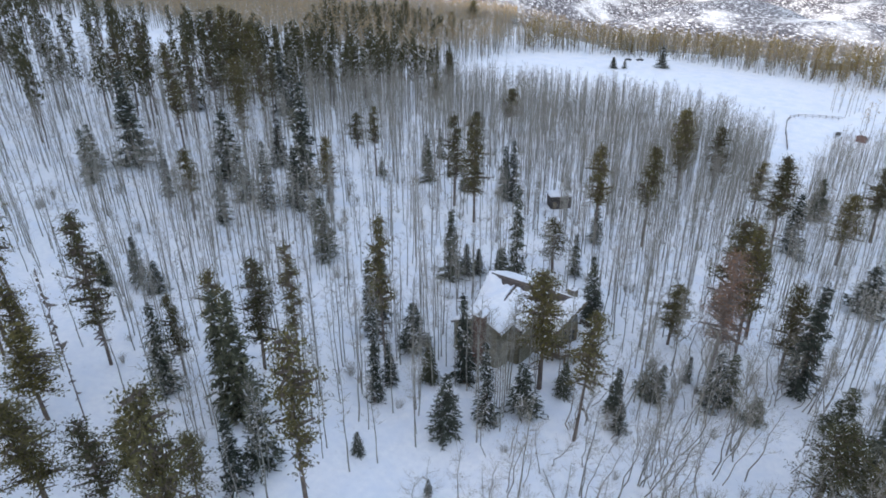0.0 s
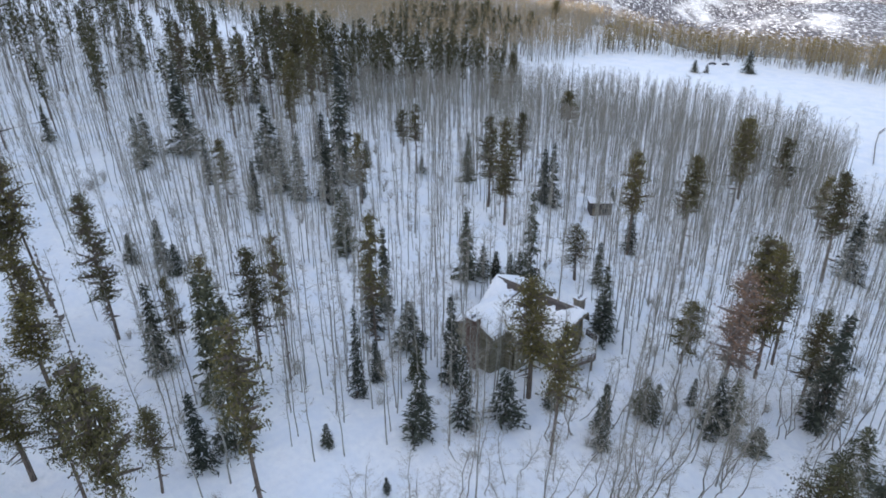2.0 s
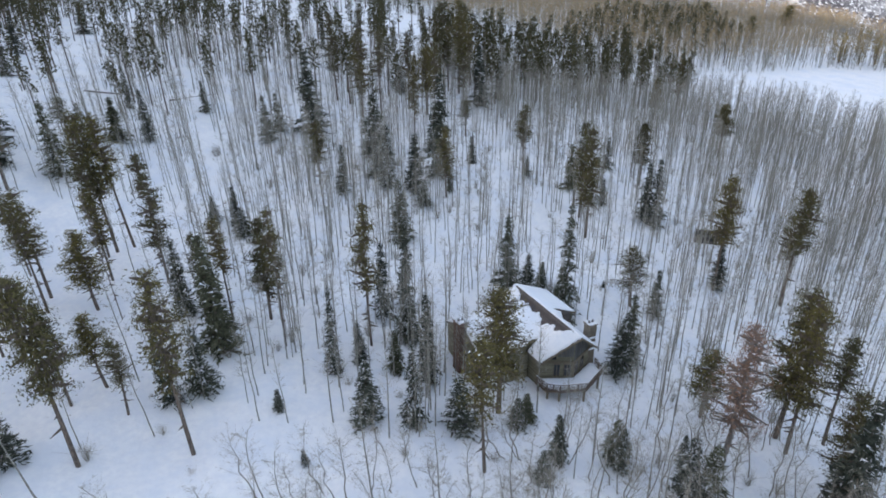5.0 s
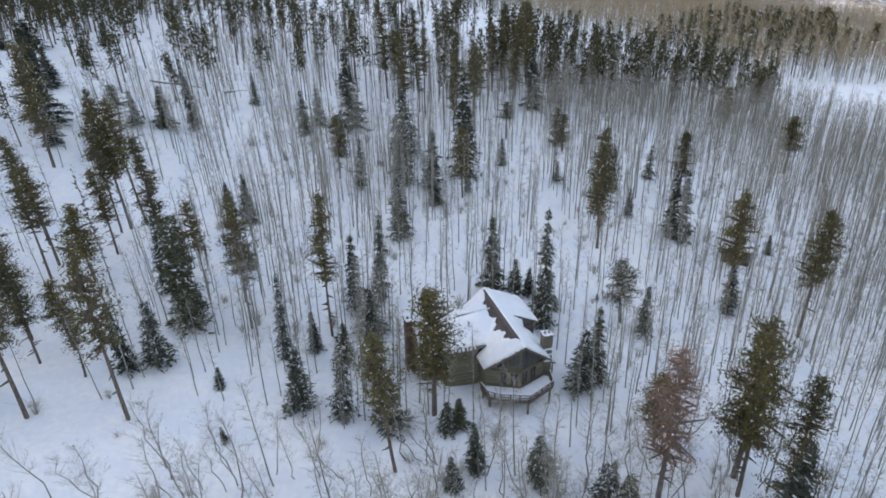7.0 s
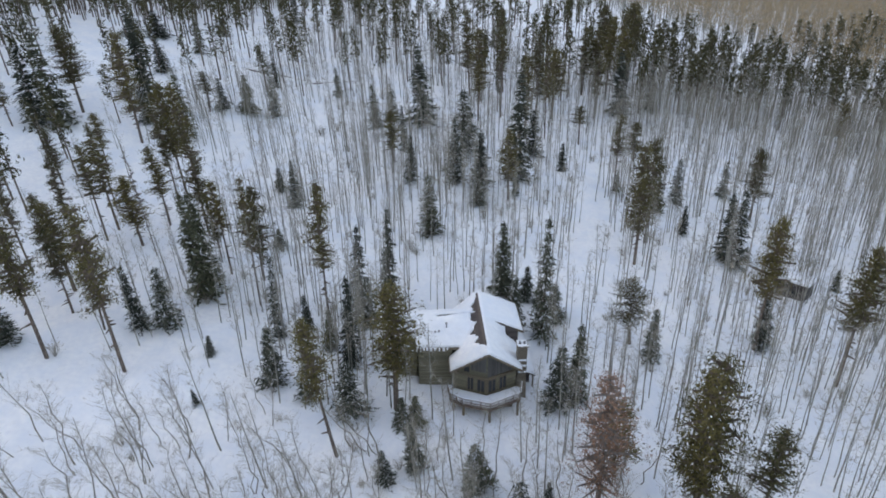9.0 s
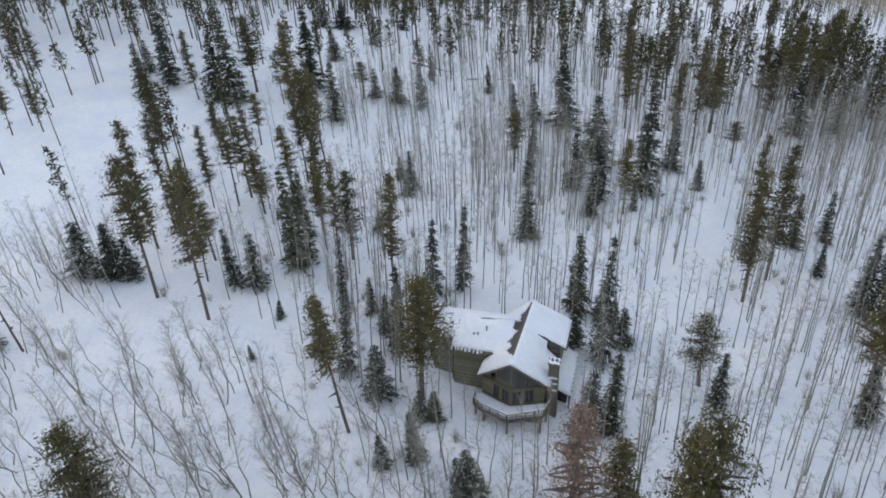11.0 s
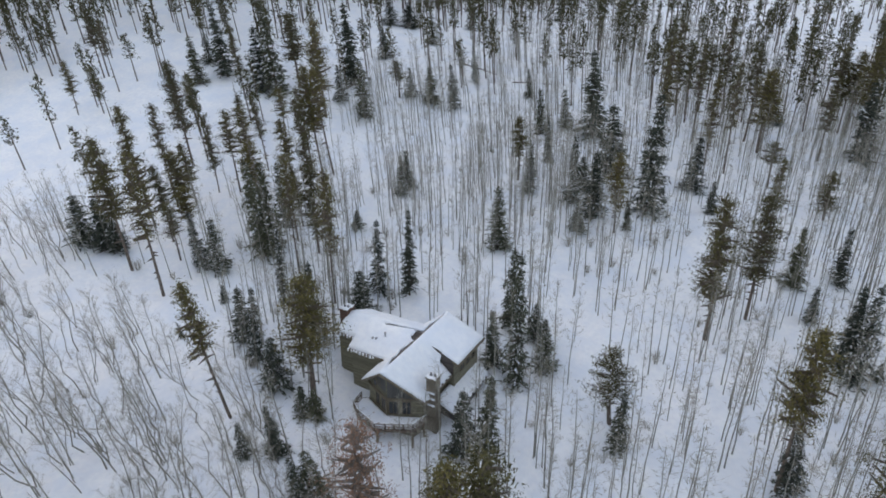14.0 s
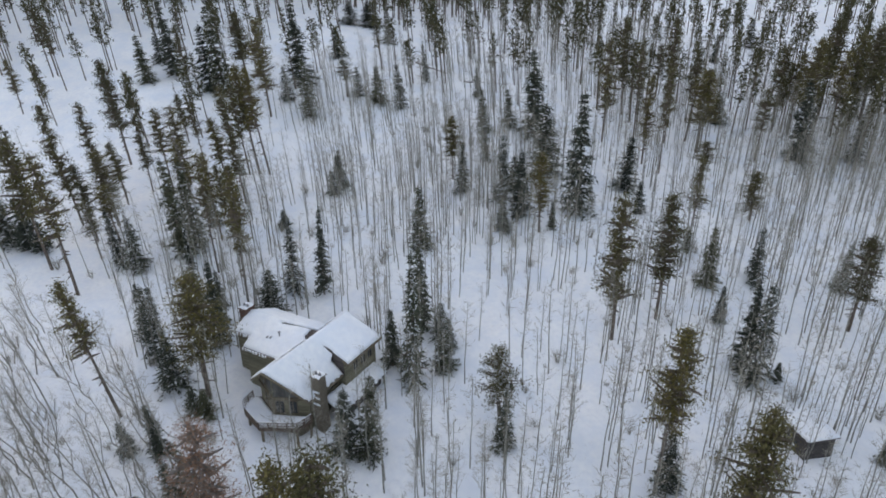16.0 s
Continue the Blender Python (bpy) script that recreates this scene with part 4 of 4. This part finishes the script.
spruce(52.7, 115.2, 6.2, 1.8)
spruce(29.4, 134.5, 11.9, 1.4)
pine(34.7, 199.0, 15.2, 2.4)
pine(30.6, 122.7, 14.7, 2.2)
spruce(43.7, 128.7, 8.1, 2.2)
pine(60.7, 175.5, 19.8, 3.9)
pine(80.4, 137.0, 17.2, 2.0)
pine(58.4, 119.5, 16.1, 2.2)
spruce(102.7, 113.3, 14.3, 2.2)
pine(43.9, 15.5, 17.6, 3.2)
spruce(-2.4, 22.8, 9.4, 2.4)
pine(1.8, 25.9, 19.6, 1.8)
pine(13.6, 15.5, 9.0, 1.7)
dead_pine(82.8, 42.4, 22.0, 4.3)
pine(93.4, 47.0, 23.2, 3.9)
pine(92.6, 43.6, 23.6, 2.8)


# ---- aspens ----
def aspen_parts(seed, crooked=0.0, twigs=70, limbs=16, sides=5, girth=0.0082, fine_width=0.0013, bough=1):
    """A bare aspen, 1 high: a slim pale stem, limbs in its upper half (every bough-th thick enough to see) and fine twigs."""
    rs = np.random.RandomState(seed)
    hs = np.linspace(-0.03, 1.0, 7)
    off = np.cumsum(rs.normal(0, 0.003 + crooked * 0.03, (7, 2)), 0) + np.outer(np.clip(1 - hs, 0, 1) ** 2, rs.normal(0, crooked * 0.10, 2))
    off -= off[0]
    pts = [(off[i][0], off[i][1], hs[i]) for i in range(7)]
    trunk = tube(pts, [girth * (1 - 0.80 * max(h, 0)) + 0.0008 for h in hs], sides)
    stem = lambda h: np.array([np.interp(h, hs, off[:, 0]), np.interp(h, hs, off[:, 1]), h])
    seg, fine = [], []
    for i in range(limbs):
        h = 0.40 + 0.58 * (i + rs.uniform(0, 1)) / limbs
        a, L = rs.uniform(0, 6.283), rs.uniform(0.035, 0.095) * (1.25 - h * 0.55) * (1 + 0.9 * crooked)
        s = stem(h)
        e = s + np.array([L * math.cos(a), L * math.sin(a), L * rs.uniform(0.7, 1.5)])
        if i % bough == 0:
            seg.append((*s, *e, 0.0015, 0.0005))
        for j in range(max(1, twigs // limbs)):
            p = s + (e - s) * rs.uniform(0.1, 1.15)
            d = rs.normal(0, 1, 3) * (1, 1, 0.5) + (math.cos(a) * 0.6, math.sin(a) * 0.6, 0.9)
            d *= rs.uniform(0.03, 0.075) / np.linalg.norm(d)
            w = np.cross(d, rs.normal(0, 1, 3))
            w *= fine_width / (np.linalg.norm(w) + 1e-9)
            fine.append([p - w, p + w, p + d])
    return trunk, sticks(seg), leaves(np.array(fine))


def spots(x0, x1, y0, y1, per_area, wanted, seed, clump=0.0):
    """Scattered places in a rectangle, at per_area a square metre, thinned by wanted(x, y) in 0..1 and gathered in clumps."""
    rs = np.random.RandomState(seed)
    n = rs.poisson((x1 - x0) * (y1 - y0) * per_area)
    p = np.stack([rs.uniform(x0, x1, n), rs.uniform(y0, y1, n)], 1)
    keep = rs.uniform(0, 1, n) < wanted(p[:, 0], p[:, 1]) * (1 - clump + clump * 2 * np.clip(0.5 + 0.5 * np.sin(p[:, 0] * 0.31 + 2 * np.sin(p[:, 1] * 0.13)) * np.sin(p[:, 1] * 0.27 + 1.5 * np.sin(p[:, 0] * 0.17)), 0, 1))
    return p[keep], rs


def blob(x, y, cx, cy, rx, ry):
    """1 at a place, falling to 0 outside an ellipse."""
    return np.clip(1.6 - 1.6 * np.hypot((x - cx) / rx, (y - cy) / ry), 0, 1)


def house_yard(x, y):
    """0 on the house and its yard."""
    u, v = (x - 66.6) * 0.9656 + (y - 58) * 0.26, -(x - 66.6) * 0.26 + (y - 58) * 0.9656
    on = (u > -15) & (u < 9.6) & (v > np.where(u < -5.5, 1.0, -5.8)) & (v < 15)
    return np.where(on, 0.0, 1.0)


WOOD_EDGE = [(118, -12), (300, 30), (292, 88), (243, 96), (205, 86), (160, 82), (200, 97), (231, 112), (240, 128), (243, 146), (240, 164), (231, 182), (213, 196), (190, 207), (174, 222), (160, 235), (-30, 235), (-30, -12)]
MEADOW = [(160, 82), (200, 97), (231, 112), (240, 128), (243, 146), (240, 164), (231, 182), (213, 196), (190, 207), (190, 268), (205, 280), (240, 287), (283, 302), (318, 295), (345, 270), (364, 250), (366, 224), (373, 200), (380, 156), (392, 138), (392, 60), (240, 70)]


def woods(x, y):
    d = np.full(np.shape(x), 1.9)
    d = np.where(x < 8 + 0.10 * (y - 60), 0.12, d)
    d = np.where((y > 108) & (x < 30), 1.9, d)
    d = np.where(y < 50, 1.6, d)
    d = np.where(x - 0.25 * y > 60, 2.0, d)
    d = np.where((x < 15) & (y < 34), 1.3, d)
    d = d * (1 - 0.97 * blob(x, y, 14, 44, 24, 13)) * (1 - 0.85 * blob(x, y, 30, 47, 11, 7)) * (1 - 0.8 * blob(x, y, 84, 80, 11, 14)) * (1 - 0.6 * blob(x, y, 36, 88, 8, 10)) * (1 - 0.5 * blob(x, y, 88, 52, 8, 8)) * (1 - 0.85 * blob(x, y, 72, 128, 10, 14))
    d = d + 1.6 * blob(x, y, 34, 114, 26, 32) + 1.4 * blob(x, y, 46, 62, 16, 16) * (x < 54) + 1.2 * blob(x, y, 50, 34, 26, 11) + 1.0 * blob(x, y, 30, 20, 34, 18)
    edge = inside_poly(x, y, WOOD_EDGE)
    dense = np.clip((x - 0.25 * y - 86) / 25, 0, 1) * (y > 84) + np.clip((y - 150) / 20, 0, 1) * (x > 70)
    d = np.where(edge > 0, d + 2.1 * np.clip(dense, 0, 1), 0)
    return np.clip(d * house_yard(x, y), 0, 5.0) / 5.0


ASPENS = [aspen_parts(100 + i, 0.05, 300, 20, 5, 0.0068, 0.0009, 3) for i in range(8)]
CROOKED = [aspen_parts(140 + i, 1.0, 440, 22, 5, 0.0074, 0.0009, 2) for i in range(7)]
WOOD = [aspen_parts(120 + i, 0.06, 108, 18, 3, 0.0066, 0.0018, 6) for i in range(8)]
THIN = [(tube([(0, 0, -0.02), (0.01 * (i % 3 - 1), 0, 0.5), (0, 0, 0.97)], [0.0075, 0.006, 0.002], 3), aspen_parts(160 + i, 0.15, 40, 8, 3, 0.012, 0.0060)[2]) for i in range(6)]


def stand(name, templates, places, rs, low, high, mats, label):
    """Many trees joined into one thing that nobody could count."""
    V, F, I, o = [], [], [], 0
    for k, (x, y) in enumerate(places):
        a, h = rs.uniform(0, 6.283), rs.uniform(low, high)
        R = np.array([[math.cos(a), -math.sin(a), 0], [math.sin(a), math.cos(a), 0], [0, 0, 1]])
        lean = rs.normal(0, 0.016, 2) + creep(x, y)
        z = ground_at(x, y) - 0.1
        for j, (v, f) in enumerate(templates[k % len(templates)]):
            w = (v * h) @ R.T
            w = w + np.outer(w[:, 2], [lean[0], lean[1], 0]) + (x, y, z)
            V.append(w), F.append(f + o), I.append(np.full(len(f), min(j, 1)))
            o += len(v)
    ob = mesh_object(name, np.concatenate(V), np.concatenate(F), mats, index=np.concatenate(I))
    return tagged(ob, label, "aspens", kind="stuff")


def aspen_thing(parts, seed):
    root = new("aspen_tree")
    tagged(root, "slim bare aspen with pale grey bark, standing in snow", "aspen tree", "aspens round the house")
    mesh_object("trunk", *parts[0], [BENT_BARK if seed >= 50 else ASPEN_BARK], root, smooth=True)
    mesh_object("crown", *join(parts[1], parts[2]), [TWIGS], root)
    return root


# those round the house one by one, the rest as stands
all_places, rs = spots(-30, 300, -5, 235, 0.211, woods, 5, 0.5)
near_house = np.hypot(all_places[:, 0] - 64, all_places[:, 1] - 44)
order = np.argsort(near_house)
KINDS["aspen"] = [aspen_thing(p, i) for i, p in enumerate(ASPENS)]
KINDS["bent"] = [aspen_thing(p, 50 + i) for i, p in enumerate(CROOKED)]
for x, y in all_places[order[:290]]:
    bent = y < 47 + 0.1 * (x - 40) and rs.uniform() < 0.85
    h = rs.uniform(8, 13) if bent else rs.uniform(10.5, 16.5)
    plant("bent" if bent else "aspen", x, y, h, h)
rest = all_places[order[290:]]
low = rest[:, 1] < 44 + 0.1 * (rest[:, 0] - 40)
stand("bent_aspen_wood", CROOKED, rest[low & (rest[:, 0] < 85)], rs, 8, 13, [BENT_BARK, TWIGS], "crooked low aspens on the open snow slope")
rest = rest[~(low & (rest[:, 0] < 85))]
stand("aspen_wood", WOOD, rest, rs, 10.5, 16.5, [ASPEN_BARK, TWIGS], "wood of bare pale aspens rising from the snow")


def beyond_meadow(x, y):
    s, across = 0.75 * x + 0.66 * y, -0.66 * x + 0.75 * y
    away = -inside_poly(x, y, MEADOW)
    clump = np.maximum(blob(x, y, 332, 131, 14, 9), 0.5 * blob(x, y, 300, 107, 14, 6)) * 0.9
    return np.maximum(clump, np.where((away > 2) & (s > 300) & (s < 660) & (inside_poly(x, y, WOOD_EDGE) < 0), np.where(away < 40, 1.0, np.where(across > 60, 0.85, 0.26)), 0.0))


far_places, rs2 = spots(40, 640, 90, 680, 0.080, beyond_meadow, 8, 0.4)
stand("far_aspen_wood", THIN, far_places, rs2, 12, 19, [ASPEN_BARK, SUNLIT_TWIGS], "distant aspen wood along the meadow's far edge, tawny twigs coloured as if sunlit")


# ---- far pine woods ----
def pine_stand(x, y):
    d = inside_poly(x, y, [(40, 180), (120, 198), (168, 214), (176, 250), (60, 300), (-20, 290), (-10, 205)]).clip(0, 3) / 3 * np.where(x < 80, 0.45, 0.95)
    d = np.maximum(d, 0.25 * ((y - 0.55 * x > 152) & (x < 60)))
    d = np.maximum(d, 0.3 * inside_poly(x, y, [(120, 262), (196, 288), (262, 330), (310, 480), (230, 470)]).clip(0, 1))
    d = np.maximum(d, 0.65 * ((x < -66) & (y > 98)))
    d = np.maximum(d, 0.9 * ((x < -98) & (y > 20)))
    d = np.maximum(d, 0.25 * inside_poly(x, y, [(8, 172), (60, 168), (70, 196), (0, 235)]).clip(0, 1))
    d = np.maximum(d, 0.15 * ((x < -25) & (x > -108) & (y > 40)))
    return np.where(x + 0.5 * y > -190, np.clip(d, 0, 1), 0)


def far_pines(name, templates, places, rs, low, high, mats, label, r0, r1):
    V, F, I, o = [], [], [], 0
    for k, (x, y) in enumerate(places):
        a, h, r = rs.uniform(0, 6.283), rs.uniform(low, high), rs.uniform(r0, r1)
        c, s = r * math.cos(a), r * math.sin(a)
        M = np.array([[c, -s, 0], [s, c, 0], [0, 0, h]])
        z, lean = ground_at(x, y) - 0.2, rs.normal(0, 0.02, 2) + creep(x, y)
        for j, (v, f) in enumerate(templates[k % len(templates)]):
            w = v @ M.T
            V.append(w + np.outer(w[:, 2], [*lean, 0]) + (x, y, z)), F.append(f + o)
            I.append(np.full(len(f), 1) if j == 1 else np.full(len(f), 0))
            if j == 1:
                I[-1] = np.where(rs.uniform(0, 1, len(f)) < 0.03, 2, 1)
            o += len(v)
    ob = mesh_object(name, np.concatenate(V), np.concatenate(F), mats, index=np.concatenate(I))
    return tagged(ob, label, "pine wood", kind="stuff")


def far_pine_parts(seed, bare):
    rs = np.random.RandomState(seed)
    trunk = tube([(0, 0, -0.03), (0, 0, 0.5), (0, 0, 0.97)], [0.10, 0.07, 0.015], 4)
    tri = []
    for i in range(24):
        f = (i + rs.uniform(0, 1)) / 24
        h, a = bare + (0.98 - bare) * f, rs.uniform(0, 6.283)
        r = rs.uniform(0.3, 1.0) * (0.2 + 0.85 * math.sin(min(1.0, max(0.05, 1.05 - f)) * 1.9) ** 0.8)
        for q in (0.35, 0.9):
            tri.append(sprigs(rs, (r * q * math.cos(a), r * q * math.sin(a), h), 5, (0.36, 0.36, 0.42), 0.66, (2.1, 17.0), -0.15, 0.8, 0.33))
    return trunk, leaves(np.concatenate(tri))


FAR_PINES = [far_pine_parts(200 + i, (0.38, 0.45, 0.52)[i % 3]) for i in range(8)]
wood_places, rs3 = spots(-230, 310, 20, 480, 0.030, pine_stand, 12, 0.45)
far_pines("far_pine_wood", FAR_PINES, wood_places, rs3, 13, 22, [PINE_BARK, PINE_NEEDLES, ROOF_SNOW], "dense dark pine wood on the upper slope", 1.6, 2.6)


def ridge_pines(x, y):
    s, across = 0.75 * x + 0.66 * y, -0.66 * x + 0.75 * y
    away = -inside_poly(x, y, MEADOW)
    return np.where((away > 14) & (away < 80) & (s > 380) & (across < 40), 0.8, 0.0)


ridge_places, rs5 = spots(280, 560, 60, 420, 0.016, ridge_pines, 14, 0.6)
far_pines("ridge_pine_wood", [far_pine_parts(230 + i, 0.14) for i in range(5)], ridge_places, rs5, 10, 17, [PINE_BARK, SUNLIT_NEEDLES, ROOF_SNOW], "pines on the ridge past the meadow, sunlight painted golden-green into their needles", 2.0, 3.2)


# ---- brush, fallen trunks, paddock ----
def brush_parts(seed):
    rs = np.random.RandomState(seed)
    seg = []
    for _ in range(26):
        a, r, h = rs.uniform(0, 6.283), rs.uniform(0.2, 0.9), rs.uniform(0.6, 1.5)
        m = np.array([r * 0.5 * math.cos(a), r * 0.5 * math.sin(a), h * 0.55])
        e = np.array([r * math.cos(a + 0.3), r * math.sin(a + 0.3), h])
        seg += [(0.1 * math.cos(a), 0.1 * math.sin(a), -0.1, *m, 0.014, 0.010), (*m, *e, 0.010, 0.005)]
        for _ in range(2):
            seg.append((*m, *(m + rs.normal(0, 0.35, 3) + (0, 0, 0.3)), 0.008, 0.004))
    v, f = sticks(seg)
    return ((v, f),)


def brushy(x, y):
    d = 0.5 * blob(x, y, 90, 40, 26, 16) + 0.4 * blob(x, y, 45, 66, 16, 14) + 0.5 * blob(x, y, 55, 30, 26, 12) + 0.22 + 0.3 * blob(x, y, 115, 85, 40, 40) + 0.35 * blob(x, y, 20, 62, 12, 12)
    return d * house_yard(x, y) * (x > 5)


brush_places, rs4 = spots(-10, 150, 14, 150, 0.040, brushy, 21, 0.6)
tagged(stand("brush", [brush_parts(300 + i) for i in range(6)], brush_places, rs4, 0.9, 1.9, [TWIGS], "low bare brown brush poking through the snow"), category="brush")


def fallen_trunk(x0, y0, x1, y1, r):
    """A dead stem lying on the snow, with broken stubs."""
    rs = random.Random(int(x0))
    b = bmesh.new()
    a, c = Vector((x0, y0, ground_at(x0, y0) + 0.35)), Vector((x1, y1, ground_at(x1, y1) + 0.55))
    beam(b, a, c, r, 7, r * 0.35)
    for _ in range(9):
        p = a.lerp(c, rs.uniform(0.25, 0.95))
        beam(b, p, p + Vector((rs.uniform(-0.5, 0.5), rs.uniform(-0.5, 0.5), rs.uniform(0.2, 0.7))), r * 0.25, 4, r * 0.08)
    ob = part("fallen_trunk", b, GREY_WOOD, None)
    tagged(ob, "fallen grey pine trunk lying on the snow", "log")


fallen_trunk(68.2, 216.5, 75.4, 223.0, 0.22)
fallen_trunk(75.0, 221.0, 80.8, 213.0, 0.22)
fallen_trunk(-29.2, 162.9, -15.6, 164.9, 0.24)
fallen_trunk(-9.3, 164.8, 0.8, 174.0, 0.2)


def fence(points):
    root = new("fence")
    tagged(root, "weathered post-and-rail fence round the snowy paddock", "fence")
    for (ax, ay), (bx, by) in zip(points, points[1:]):
        n = max(1, round(math.hypot(bx - ax, by - ay) / 3.0))
        for i in range(n):
            p, q = [Vector((ax + (bx - ax) * k / n, ay + (by - ay) * k / n, 0)) for k in (i, i + 1)]
            p.z, q.z = ground_at(p.x, p.y), ground_at(q.x, q.y)
            b = bmesh.new()
            beam(b, p - Vector((0, 0, 0.3)), p + Vector((0, 0, 1.5)), 0.12, 6)
            part("post", b, GREY_WOOD, root)
            for z in (0.6, 1.25):
                b = bmesh.new()
                beam(b, p + Vector((0, 0, z)), q + Vector((0, 0, z)), 0.08, 5)
                part("rail", b, GREY_WOOD, root)


fence([(249.0, 114.9), (271.9, 127.7), (288.0, 135.8), (296.0, 138.4), (303.0, 138.2), (311.4, 132.7), (319.8, 125.2)])


def parked_car(x, y, yaw):
    root = new("car")
    root.matrix_world = pose(x, y, ground_at(x, y), 0, 0, yaw)
    tagged(root, "dark parked car with snow on its roof on the snowy meadow", "car")
    b = bmesh.new()
    box(b, -2.2, 2.2, -0.9, 0.9, 0.35, 0.95, 0, 0.15)
    box(b, -1.2, 1.3, -0.8, 0.8, 0.95, 1.5, 0, 0.2)
    part("body", b, CAR_PAINT, root)
    for u in (-1.35, 1.35):
        for v in (-0.88, 0.88):
            b = bmesh.new()
            beam(b, (u, v - 0.1, 0.33), (u, v + 0.1, 0.33), 0.33, 10)
            part("wheel", b, RUBBER, root)
    b = bmesh.new()
    box(b, -1.15, 1.25, -0.78, 0.78, 1.48, 1.66, 0, 0.08)
    part("snow", b, ROOF_SNOW, root)


parked_car(292.0, 115.5, 20)
parked_car(336.0, 262.0, -50)
parked_car(343.0, 258.5, -35)
